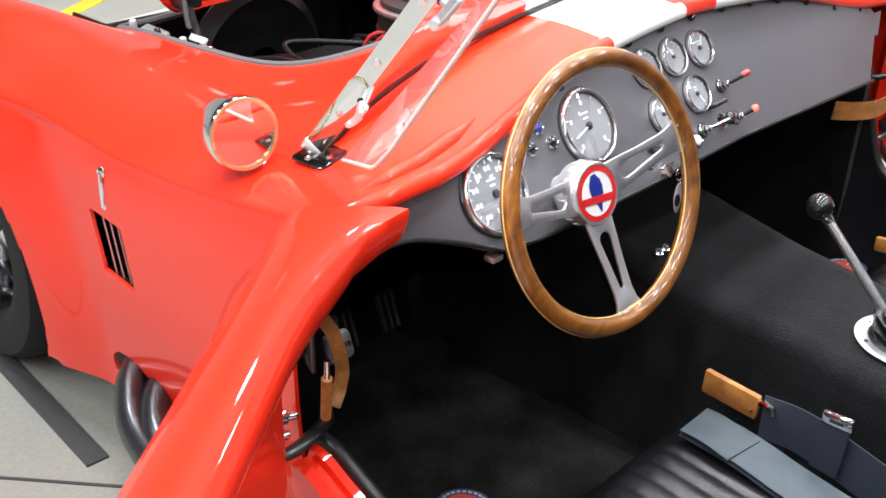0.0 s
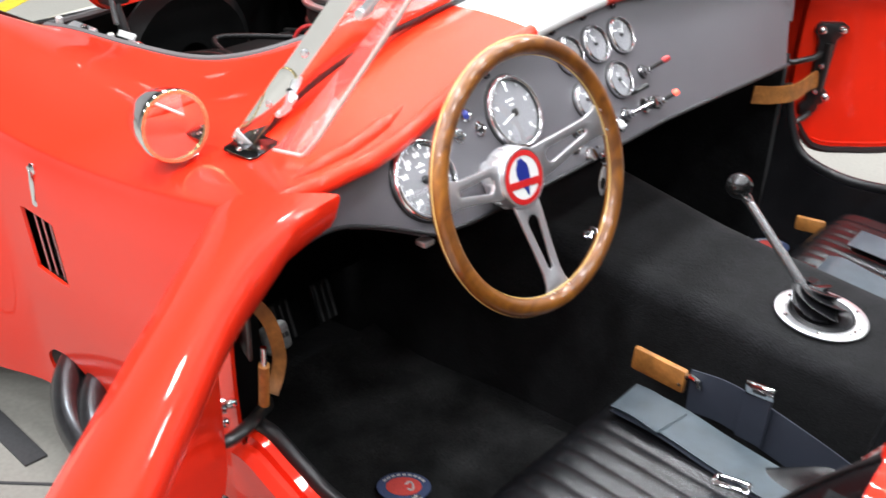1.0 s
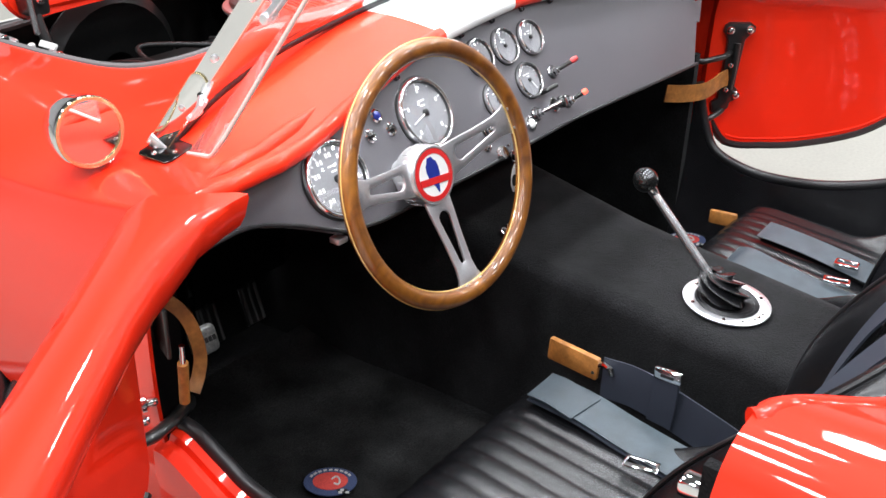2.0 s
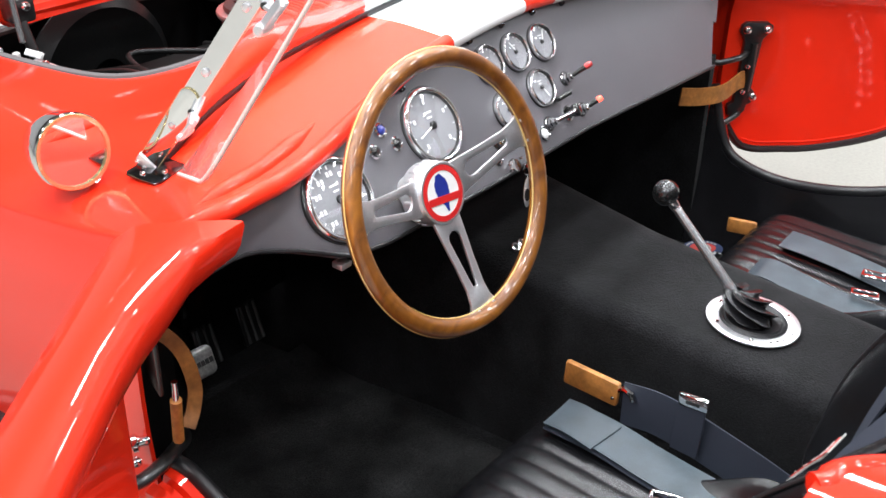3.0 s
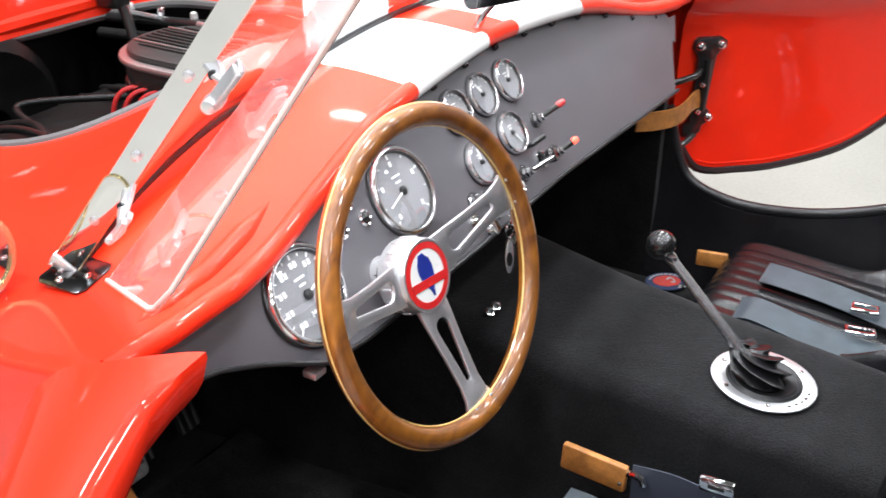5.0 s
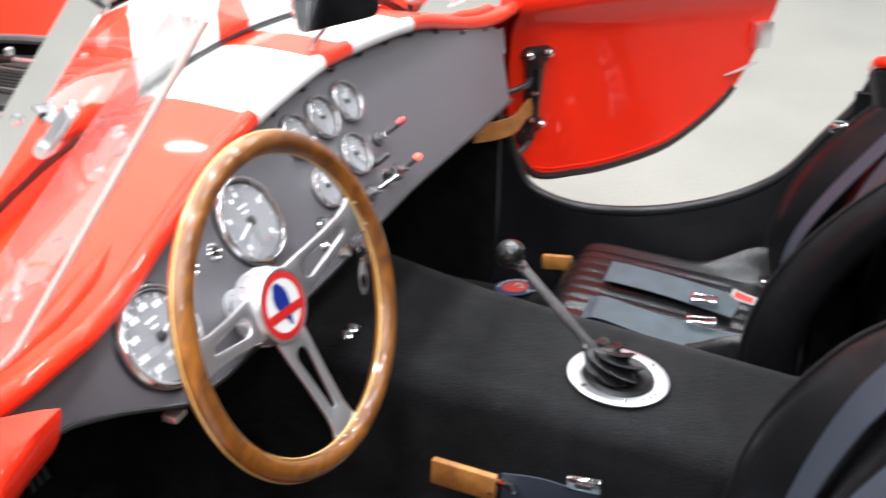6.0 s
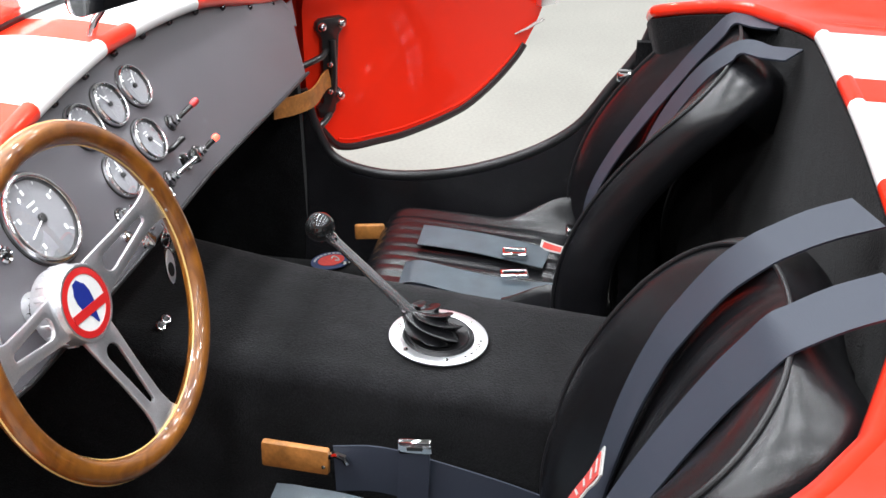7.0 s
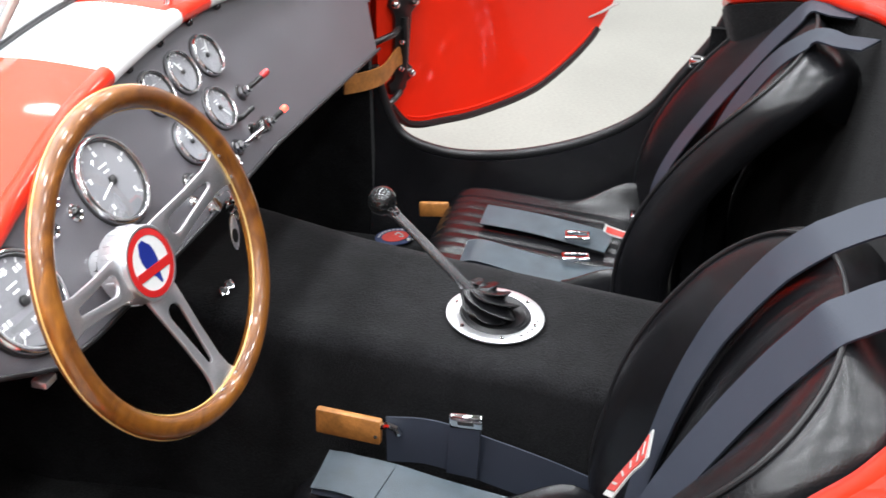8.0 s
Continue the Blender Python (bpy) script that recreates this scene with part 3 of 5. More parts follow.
def dashboard():
    line = {}
    for side in (-1, 1):
        for q in lip_line(side):
            line[q[0]] = q[2] - 0.004
    xs = sorted(line)
    zs = [line[x] for x in xs]
    def fn(u, v):
        x = -0.735 + (0.535 + 0.110 * v + 0.735) * u
        top, bot = lerp(x, xs, zs), lerp(x, DASH_BOT_X, DASH_BOT_Z)
        if x > 0.6:
            top = min(top, 0.775)
        z = bot + (top - bot) * v
        q = on_dash(x, z)
        q.y -= 0.012 * v * np.clip((x - 0.3) / 0.3, 0, 1)
        # the end beside the driver's door rolls under
        roll = np.clip((-0.53 - x) / 0.10, 0, 1)
        q.y += 0.030 * roll * (1 - v)
        return q
    ob = part("dashboard", slab(fn, -DASH_N * 0.012, 90, 14), VINYL, car, "dark grey vinyl dashboard panel")
    def under(u, v):
        q = fn(u, 0)
        return (q.x, q.y + 0.003 + 0.06 * v, q.z + 0.001 + 0.03 * v)
    part("lower_edge", slab(under, (0, 0, 0.004), 60, 4), RUBBER, ob)
    part("lower_piping", sweep([Vector(fn(u, 0.0)) + DASH_N * 0.006 for u in np.linspace(0, 1, 60)], 0.003, 8), RUBBER, ob)
    for k in range(12):
        x = -0.40 + 0.088 * k
        if x > 0.58:
            break
        q = on_dash(x, lerp(x, xs, zs) - 0.013, 0.003)
        part("press_stud", lathe([(0.0050, -0.001), (0.0050, 0.003), (0.004, 0.006), (0.002, 0.0075), (0, 0.0078)], frame_at(q, DASH_N), 12), BLACK_CHROME, ob)
    return ob


dash = dashboard()


def lettering(words, size, m):
    """Raised letters in the local xy plane of m, as a bmesh."""
    cu = bpy.data.curves.new("letters", "FONT")
    cu.body, cu.size, cu.extrude = words, size, 0.0004
    cu.align_x, cu.align_y = "CENTER", "CENTER"
    ob = bpy.data.objects.new("letters", cu)
    me = bpy.data.meshes.new_from_object(ob)
    bm = bmesh.new()
    bm.from_mesh(me)
    bmesh.ops.transform(bm, matrix=m, verts=bm.verts[:])
    bpy.data.objects.remove(ob)
    bpy.data.curves.remove(cu)
    bpy.data.meshes.remove(me)
    return bm


def gauge(x, z, r, needle, ticks, span=270, zero=225, unit=""):
    m = frame_at(on_dash(x, z, 0.001), DASH_N)
    g = part("gauge", lathe([(r * 0.99, -0.02), (r * 1.045, 0.0), (r * 1.05, 0.003), (r * 1.03, 0.0062), (r * 0.99, 0.0080), (r * 0.95, 0.0082), (r * 0.915, 0.0072), (r * 0.90, 0.005)], m, 48), BEZEL, car, "round gauge with a chrome bezel")
    part("gasket", lathe([(r * 1.085, -0.004), (r * 1.085, 0.0008), (r * 1.0, 0.0012)], m, 40), BLACK_METAL, g)
    part("inner_wall", lathe([(r * 0.905, 0.0065), (r * 0.90, 0.005), (r * 0.875, 0.0012)], m, 40), BLACK_METAL, g, "black inner ring")
    part("dial", lathe([(r * 0.93, -0.001), (r * 0.93, 0.0012), (0, 0.0012)], m, 32), DIAL, g, "dark dial face, lightened for the glass reflection")
    marks = []
    for k in range(ticks):
        a = radians(zero - span * k / (ticks - 1))
        big = k % 2 == 0
        marks.append(box((r * (0.10 if big else 0.06), r * (0.034 if big else 0.024), 0.0008), m @ pose(0.81 * r * math.cos(a), 0.81 * r * math.sin(a), 0.0018) @ pose(0, 0, 0, 0, 0, math.degrees(a))))
        if big and r > 0.04:
            for dx in ((-0.060, 0.060) if ticks > 10 else (0,)):
                marks.append(box((r * 0.075, r * 0.12, 0.0008), m @ pose((0.65 * math.cos(a) + dx) * r, 0.65 * r * math.sin(a), 0.0018)))
    for k in range(2):
        marks.append(box((r * (0.30 - 0.12 * k), r * 0.045, 0.0008), m @ pose(0, r * (0.36 - 0.14 * k), 0.0018)))
    if unit:
        marks.append(lettering(unit, r * 0.19, m @ pose(r * 0.06, -r * 0.40, 0.0018)))
    tagged(part("markings", join(*marks), PRINT, g), "pale printed scale marks", kind="stuff")
    a = radians(needle)
    part("needle", box((r * 0.66, r * 0.04, 0.0012), m @ pose(0.33 * r * math.cos(a), 0.33 * r * math.sin(a), 0.004, 0, 0, needle), 0.0004), WHITE, g, "white needle")
    part("needle_hub", lathe([(r * 0.11, 0.002), (r * 0.11, 0.005), (r * 0.07, 0.0062), (0, 0.0065)], m, 16), BLACK_METAL, g)
    dome = [(r * 0.905 * math.sin(k / 8 * math.pi / 2), 0.0055 + r * 0.10 * (1 - math.sin(k / 8 * math.pi / 2) ** 2)) for k in range(9)][::-1]
    shell = lathe([(r * 0.905, 0.0045)] + dome[:-1] + [(0, dome[-1][1]), (0, dome[-1][1] - 0.0015)] + [(q[0] * 0.985, q[1] - 0.0015) for q in dome[:-1][::-1]] + [(r * 0.905, 0.0045)], m, 40)
    bmesh.ops.remove_doubles(shell, verts=shell.verts[:], dist=0.00005)
    part("cover_glass", shell, GLASS, g, "domed cover glass").visible_shadow = False
    return g


gauge(-0.282, 0.775, 0.054, 197, 9)
gauge(-0.497, 0.744, 0.054, 20, 17, unit="MPH")
for gx, gz, nd in ((-0.112, 0.816, 200), (-0.039, 0.818, 120), (0.035, 0.817, 60), (-0.012, 0.760, 300), (-0.110, 0.752, 90)):
    gauge(gx, gz, 0.030, nd, 7, 120, 150)


def lamp_button(x, z, r, mat, label):
    m = frame_at(on_dash(x, z), DASH_N)
    b = part("warning_lamp", lathe([(r, 0), (r, 0.003), (r * 0.8, 0.005), (r * 0.62, 0.004)], m, 20), CHROME, car, label)
    part("lens", lathe([(r * 0.64, 0.002), (r * 0.6, 0.005), (r * 0.3, 0.007), (0, 0.0075)], m, 16), mat, b)


for bx, bz in ((-0.380, 0.795), (-0.406, 0.775), (-0.362, 0.773)):
    lamp_button(bx, bz, 0.0105, BADGE_BLUE if bz > 0.79 else KNOB, "small warning lamp with a chrome ring")


def toggle(x, z, tip, length=0.034, lean=(0.95, 0, 0.30), stem=None):
    """A lever switch: black washer, hexagonal nut, lever with a coloured tip."""
    m = frame_at(on_dash(x, z), DASH_N)
    sw = part("toggle_switch", join(lathe([(0.0105, 0), (0.0105, 0.002), (0.0095, 0.003)], m, 20), lathe([(0.0088, 0.003), (0.0088, 0.0085), (0.0075, 0.0095), (0.0062, 0.0095), (0.0062, 0.016), (0.005, 0.018), (0, 0.018)], m, 6)), CHROME, car, "chrome toggle switch")
    part("washer", lathe([(0.0125, -0.001), (0.0125, 0.0012), (0.0100, 0.0018)], m, 20), BLACK_METAL, sw)
    a = on_dash(x, z, 0.014)
    b = a + (DASH_N + Vector(lean)).normalized() * length
    part("lever", sweep([a, a + (b - a) * 0.5, a + (b - a) * 0.8, b], lambda t: 0.0036 + 0.0012 * t, 10), stem or BLACK_METAL, sw)
    if tip:
        part("tip", sweep([a + (b - a) * 0.70, a + (b - a) * 0.80, a + (b - a) * 0.98, b + (b - a) * 0.10], lambda t: 0.0058 - 0.0022 * abs(2 * t - 1), 12), tip, sw)


toggle(0.060, 0.757, RED_TIP, 0.036)
toggle(0.070, 0.708, RED_GLOW, 0.026, (0.95, 0, 0.35))
toggle(-0.026, 0.711, None, 0.036, (1.0, 0, 0.15), CHROME)
toggle(-0.160, 0.720, RED_TIP)
knob_m = frame_at(on_dash(0.030, 0.712), DASH_N)
choke = part("pull_knob", lathe([(0.0115, 0), (0.0115, 0.003), (0.006, 0.004), (0.005, 0.010), (0.009, 0.012), (0.011, 0.016), (0.011, 0.022), (0.008, 0.0245), (0, 0.025)], knob_m, 20), KNOB, car, "glossy black pull knob on the dashboard")
part("collar", lathe([(0.0130, -0.001), (0.0130, 0.003), (0.0105, 0.0036)], knob_m, 20), CHROME, choke)
stalk_at = on_dash(0.008, 0.736, 0.013)
part("reset_stalk", sweep([stalk_at - DASH_N * 0.012, stalk_at, stalk_at + Vector((0.022, -0.006, 0.006))], 0.0042, 10), BLACK_METAL, car, "short black stalk below a gauge")
lamp_button(-0.050, 0.702, 0.0125, WHITE, "white domed button with a chrome ring")
for bx, bz in ((-0.098, 0.716), (-0.135, 0.715), (-0.178, 0.70)):
    lamp_button(bx, bz, 0.0095, CHROME, "chrome push button")


def ignition():
    m = frame_at(on_dash(-0.152, 0.684, 0.0), DASH_N)
    lock = part("ignition_lock", lathe([(0.013, -0.004), (0.013, 0.006), (0.010, 0.010), (0, 0.010)], m, 20), CHROME, car, "chrome ignition lock with its key")
    q = on_dash(-0.152, 0.684, 0.012)
    part("key", box((0.003, 0.020, 0.026), frame_at(q + DASH_N * 0.012, DASH_N), 0.001), CHROME, lock)
    ring = q + DASH_N * 0.020
    part("key_ring", sweep([ring + Vector((0.012 * math.sin(a), -0.002, -0.010 + 0.012 * math.cos(a))) for a in np.linspace(0, 2 * math.pi, 21)[:-1]], 0.0013, 6, True), CHROME, lock)
    fm = frame_at(ring + Vector((0.004, 0, -0.052)), (-0.8, -0.6, 0.1), (0.6, -0.8, 0))
    fob = part("key_fob", plate([(0.0062 * math.cos(a), 0.025 * math.sin(a)) for a in np.linspace(0, 2 * math.pi, 25)[:-1]], 0.003, fm, bevel=0.0008), ALU, lock, "oval metal key fob with a black middle")
    part("fob_inlay", plate([(0.0040 * math.cos(a), 0.010 * math.sin(a)) for a in np.linspace(0, 2 * math.pi, 25)[:-1]], 0.001, fm @ pose(0, -0.004, 0.003)), BLACK_METAL, fob)
    part("fob_rim", sweep([fm @ Vector((0.0062 * math.cos(a), 0.025 * math.sin(a), 0.002)) for a in np.linspace(0, 2 * math.pi, 33)[:-1]], 0.0013, 6, True), CHROME, fob)
    part("spare_key", box((0.008, 0.002, 0.046), pose(ring.x + 0.026, ring.y + 0.004, ring.z - 0.038, 0, -32, 60), 0.0008), ALU, lock)


ignition()
part("dash_bracket", box((0.020, 0.018, 0.009), pose(-0.520, -0.158, 0.669, 0, 0, 0), 0.002), ALU, car, "small chrome bracket under the dashboard")

# ---- steering wheel ----
WN = Vector((-0.058, -0.951, 0.304)).normalized()
WC = Vector((-0.38, -0.23, 0.74))
WM = frame_at(WC, WN, (1, 0, 0))


def steering_wheel():
    wheel = part("steering_wheel", sweep([WM @ Vector((0.1775 * math.cos(a), 0.1775 * math.sin(a), 0)) for a in np.linspace(0, 2 * math.pi, 97)[:-1]], 0.0128, 20, True, 1.0, tuple(WN)), WOOD, car, "varnished wood rim steering wheel with three aluminium spokes")
    for rr in (0.1775 + 0.0121, 0.1775 - 0.0121):
        part("inlay_line", sweep([WM @ Vector((rr * math.cos(a), rr * math.sin(a), 0.0)) for a in np.linspace(0, 2 * math.pi, 97)[:-1]], 0.0016, 6, True), PALE_WOOD, wheel)
    for ang in SPOKES:
        out = [(0.030, -0.026), (0.06, -0.0235), (0.10, -0.0195), (0.140, -0.0175), (0.158, -0.020), (0.169, -0.026),
               (0.169, 0.026), (0.158, 0.020), (0.140, 0.0175), (0.10, 0.0195), (0.06, 0.0235), (0.030, 0.026)]
        slot = [(0.068 + 0.011 * math.cos(a), 0.0115 * math.sin(a)) for a in np.linspace(math.pi / 2, 3 * math.pi / 2, 9)] + [(0.135 + 0.004 * math.cos(a), 0.0045 * math.sin(a)) for a in np.linspace(-math.pi / 2, math.pi / 2, 7)]
        m = WM @ pose(0, 0, 0, 0, 0, ang) @ pose(0, 0, -0.036, 0, -10.5, 0)
        part("spoke", plate(out, 0.0045, m, [slot], 0.0009), ALU, wheel, "brushed aluminium spoke with a tapered slot")
        for sy in (-0.016, 0.016):
            part("rivet", lathe([(0.003, 0), (0.0028, 0.0015), (0, 0.0022)], WM @ pose(0, 0, 0, 0, 0, ang) @ pose(0.1665, sy, 0.0035), 10), ALU, wheel)
    HM = WM @ pose(0, 0, -0.039)
    part("hub", lathe([(0.020, -0.034), (0.023, -0.024), (0.036, -0.021), (0.042, -0.017), (0.0435, -0.010), (0.0435, 0.002), (0.0425, 0.019), (0.041, 0.021), (0.0385, 0.021), (0.038, 0.0185), (0, 0.0185)], HM, 40), ALU, wheel, "machined aluminium hub")
    for k in range(18):
        a = radians(20 * k)
        part("hub_notch", box((0.0035, 0.006, 0.012), HM @ pose(0.0432 * math.cos(a), 0.0432 * math.sin(a), -0.004, 0, 0, math.degrees(a)), 0.001), ALU, wheel)
    ring = part("badge", lathe([(0.0378, 0.018), (0.0378, 0.0205), (0.0305, 0.0212), (0.0302, 0.0195)], HM, 40), BADGE_RED, wheel, "round red white and blue badge")
    part("field", lathe([(0.0305, 0.0185), (0.0305, 0.0203), (0, 0.0206)], HM, 32), WHITE, ring)
    emblem = [(-0.004, 0.027), (0.004, 0.027), (0.0075, 0.021), (0.011, 0.017), (0.0125, 0.008), (0.011, -0.003), (0.0085, -0.010), (0.004, -0.016), (0.001, -0.026), (-0.001, -0.026),
              (-0.004, -0.016), (-0.0085, -0.010), (-0.011, -0.003), (-0.0125, 0.008), (-0.011, 0.017), (-0.0075, 0.021)]
    part("emblem", plate(emblem, 0.0008, HM @ pose(0, 0, 0.0204, 0, 0, 8)), BADGE_BLUE, ring, "blue shield emblem")
    part("bar", box((0.060, 0.010, 0.0008), HM @ pose(0, -0.008, 0.0215, 0, 0, -5)), BADGE_RED, ring, "red band across the badge")
    part("column", sweep([WC - WN * 0.07, WC - WN * 0.12, WC - WN * 0.30], 0.022, 16), BLACK_METAL, wheel)
    part("column_boss", lathe([(0.020, -0.150), (0.022, -0.13), (0.023, -0.10), (0.022, -0.075)], WM, 24), ALU, wheel)


SPOKES = (-87, 13, 172)
steering_wheel()

# ---- gear lever ----
def gear_lever():
    base = Vector((0.037, -0.513, 0.452))
    up = Vector((0.0, -0.07, 0.998))
    m = frame_at(base, up)
    ring = part("shift_plate", plate(disc(0.0735, 48), 0.003, m, [disc(0.053, 36)], 0.0008), ALU, car, "round aluminium plate round the gear lever")
    for k in range(6):
        a = radians(60 * k + 20)
        screw(m @ Vector((0.062 * math.cos(a), 0.062 * math.sin(a), 0.003)), up, 0.0035, ring)
    top = Vector((0.034, -0.482, 0.500))
    def fn(u, v):
        a = 2 * math.pi * u
        r = lerp(v, [0, 0.10, 0.45, 0.75, 0.92, 1.0], [0.037, 0.039, 0.034, 0.026, 0.017, 0.009])
        wave = (6 * u + 3.2 * v) % 1.0
        fold = max(0.0, 1 - abs(wave - 0.5) / 0.5) ** 1.5 * min(1, v * 5 + 0.1) * min(1, (1 - v) * 3.2)
        r *= 0.70 + 0.48 * fold
        c = base.lerp(top, v)
        return m.to_3x3() @ Vector((r * math.cos(a), r * math.sin(a), 0)) + c + Vector((0, 0, 0.010 * math.sin(v * math.pi) + 0.005 * fold * v))
    gaiter = part("gaiter", grid(fn, 180, 48, True), LEATHER, car, "twisted black leather gear lever gaiter")
    part("gaiter_ring", lathe([(0.0535, 0.0), (0.0535, 0.004), (0.051, 0.007), (0.0485, 0.004), (0.046, 0.003), (0.044, 0.006), (0.041, 0.004), (0.030, 0.001)], m, 40), RUBBER, gaiter)
    knob = Vector((0.018, -0.348, 0.632))
    low = top + Vector((0, 0.0, -0.015))
    stick = part("gear_lever", sweep([low + (knob - low) * f for f in (0, 0.3, 0.6, 0.97)], lambda t: 0.0085 - 0.0015 * t, 14), POLISHED_STEEL, car, "long polished steel gear lever with a black ball knob")
    part("knob", lathe([(0, -0.021)] + [(0.021 * math.sin(a), -0.021 * math.cos(a)) for a in np.linspace(0.15, math.pi - 0.15, 14)] + [(0, 0.021)], frame_at(knob, (knob - low)), 24), KNOB, stick, "glossy black ball knob")
    part("collar", lathe([(0.0075, -0.030), (0.0085, -0.024), (0.0085, -0.017)], frame_at(knob, (knob - low)), 16), CHROME, stick)
    fit_m = frame_at((-0.050, -0.125, 0.492), (-0.5, -0.55, 0.67))
    fitting = part("tunnel_fitting", box((0.026, 0.012, 0.004), fit_m, 0.0015), BLACK_METAL, car, "small fitting with two rings on the tunnel")
    for e in (-1, 1):
        part("ring", sweep([fit_m @ Vector((0.0065 * e + 0.0052 * math.cos(a), 0.0060 * math.sin(a), 0.003)) for a in np.linspace(0, 2 * math.pi, 17)[:-1]], 0.0016, 6, True), BEZEL, fitting)
    for k in range(5):
        a = radians(228 + 11 * k)
        part("bar", box((0.0045, 0.0022, 0.0005), m @ pose(0.063 * math.cos(a), 0.063 * math.sin(a), 0.0032, 0, 0, math.degrees(a) - 90)), BLACK_CHROME, ring)


gear_lever()

# ---- doors ----
DOOR_U = [-0.045, -0.012, 0.03, 0.13, 0.22, 0.36, 0.44, 0.517, 0.557, 0.592, 0.63]
DOOR_Z = [0.50, 0.435, 0.385, 0.374, 0.376, 0.400, 0.438, 0.494, 0.541, 0.605, 0.700]
LIP_U = [0.0, 0.03, 0.067, 0.13, 0.18, 0.25, 0.40, 0.63]
LIP_O = [-0.007, 0.013, 0.032, 0.0445, 0.053, 0.057, 0.055, 0.05]


def door(origin, side, swing, label):
    """A door, hinged at its front edge and swung out by some degrees."""
    a = radians(swing)
    along = Vector((side * math.sin(a), -math.cos(a), 0))
    out = Vector((side * math.cos(a), math.sin(a), 0))
    def at(u, o, z):
        return Vector(origin) + along * u + out * o + Vector((0, 0, z))
    u0 = 0.002 if side < 0 else -0.042
    us = [u0 + (0.63 - u0) * k / 48 for k in range(49)]
    inner = 0.095 if side > 0 else 0.152
    bm = bmesh.new()
    rows = []
    for u in us:
        zb = cubic(u, DOOR_U, DOOR_Z)
        tip = max(0.0, 1 - u / 0.16) ** 1.5 if side < 0 else 0.0
        lip = lerp(u, LIP_U, LIP_O) if side < 0 else 0.050
        end = max(0, (u - 0.56) / 0.07)
        sec = [(inner, zb), (inner, zb + 0.25 * (0.70 - zb)), (inner, zb + 0.6 * (0.70 - zb)), (inner - 0.003, 0.705 + 0.035 * tip), (lip + 0.030, 0.742 + 0.030 * tip), (lip + 0.009 + 0.004 * tip, 0.763 + 0.018 * tip), (lip + 0.002 + 0.004 * tip, 0.782 + 0.012 * tip),
               (lip, 0.800 + 0.018 * tip), (lip + 0.004 - 0.003 * tip, 0.813 + 0.010 * tip), (lip + 0.016, 0.820 + 0.004 * tip), (lip + 0.5 * (0.112 - lip), 0.8215), (0.112, 0.815), (0.137, 0.797), (0.156, 0.755), (0.168, 0.68), (0.176, 0.58), (0.178, 0.50), (0.172, zb + 0.01), (0.160, zb)]
        rows.append([bm.verts.new(at(u, o, max(z, zb) - 0.012 * end)) for o, z in sec])
    for p, q in zip(rows, rows[1:]):
        n = len(p)
        for j in range(n):
            bm.faces.new((p[j], p[(j + 1) % n], q[(j + 1) % n], q[j]))
    bm.faces.new(rows[0][::-1])
    bm.faces.new(rows[-1])
    ob = part("door", bm, PAINT, car, label, 60)
    part("bottom_seal", sweep([at(u, inner + 0.002, cubic(u, DOOR_U, DOOR_Z) + 0.004) for u in us[2:43]], 0.0095, 8), RUBBER, ob, "black rubber edge seal")
    part("pressed_line", sweep([at(u, inner + 0.0005, cubic(u, DOOR_U, DOOR_Z) + 0.022) for u in us[5:42]], 0.0028, 6), PAINT, ob)
    jam = Vector((XC + side * 0.705, -0.085, 0.0))
    if side < 0:
        # a short black arm with two bolts
        part("hinge", sweep(spline([(-0.826, -0.062, 0.452), (-0.800, -0.072, 0.452), (-0.762, -0.066, 0.452), (-0.722, -0.042, 0.440), (-0.690, -0.012, 0.415), (-0.664, 0.020, 0.395)], 24), 0.0105, 10, flat=0.8), BLACK_METAL, ob, "black steel door hinge arm")
        part("post_bracket", box((0.006, 0.055, 0.075), pose(-0.745, -0.045, 0.590, 0, 0, -20), 0.002), BLACK_METAL, ob)
        part("hinge_plate", box((0.012, 0.05, 0.085), pose(-0.815, -0.048, 0.485, 0, 0, -37), 0.004), BLACK_METAL, ob)
        for q in ((-0.774, -0.040, 0.480), (-0.802, -0.057, 0.472)):
            part("bolt", lathe([(0.004, -0.03), (0.005, -0.012), (0.012, -0.010), (0.012, -0.004), (0.007, -0.002), (0.007, 0.008), (0.004, 0.012), (0, 0.0125)], frame_at(q, (0.8, -0.5, 0.1), (0, 0, 1)), 14), CHROME, ob, "chrome bolt")
    else:
        # hinge: an upright flat black casting, bolted on, with two arms to the body
        shape = [(215, 75), (240, 60), (370, 60), (405, 80), (405, 110), (375, 125), (350, 150), (332, 320), (327, 400), (350, 420), (358, 450), (338, 478), (312, 490),
                 (306, 520), (272, 550), (200, 545), (190, 490), (225, 470), (235, 330), (240, 160), (225, 125), (205, 110)]
        shape = [((x - 258) * 0.000375, 0.670 - (y - 97) * 0.000445) for x, y in shape]
        part("hinge", plate(shape, 0.016, frame_at(at(0, inner - 0.001, 0), -out, along), bevel=0.004), BLACK_METAL, ob, "black cast door hinge")
        part("hinge_rib", sweep([at(0.012, inner - 0.018, 0.53), at(0.014, inner - 0.022, 0.58), at(0.016, inner - 0.018, 0.64)], 0.008, 10), BLACK_METAL, ob)
        for uu, zz in ((-0.005, 0.670), (0.040, 0.671), (0.030, 0.515)):
            part("bolt", lathe([(0.010, 0), (0.010, 0.003), (0.0085, 0.006), (0.005, 0.009), (0, 0.010)], frame_at(at(uu, inner - 0.017, zz), -out), 14), CHROME, ob, "chrome bolt")
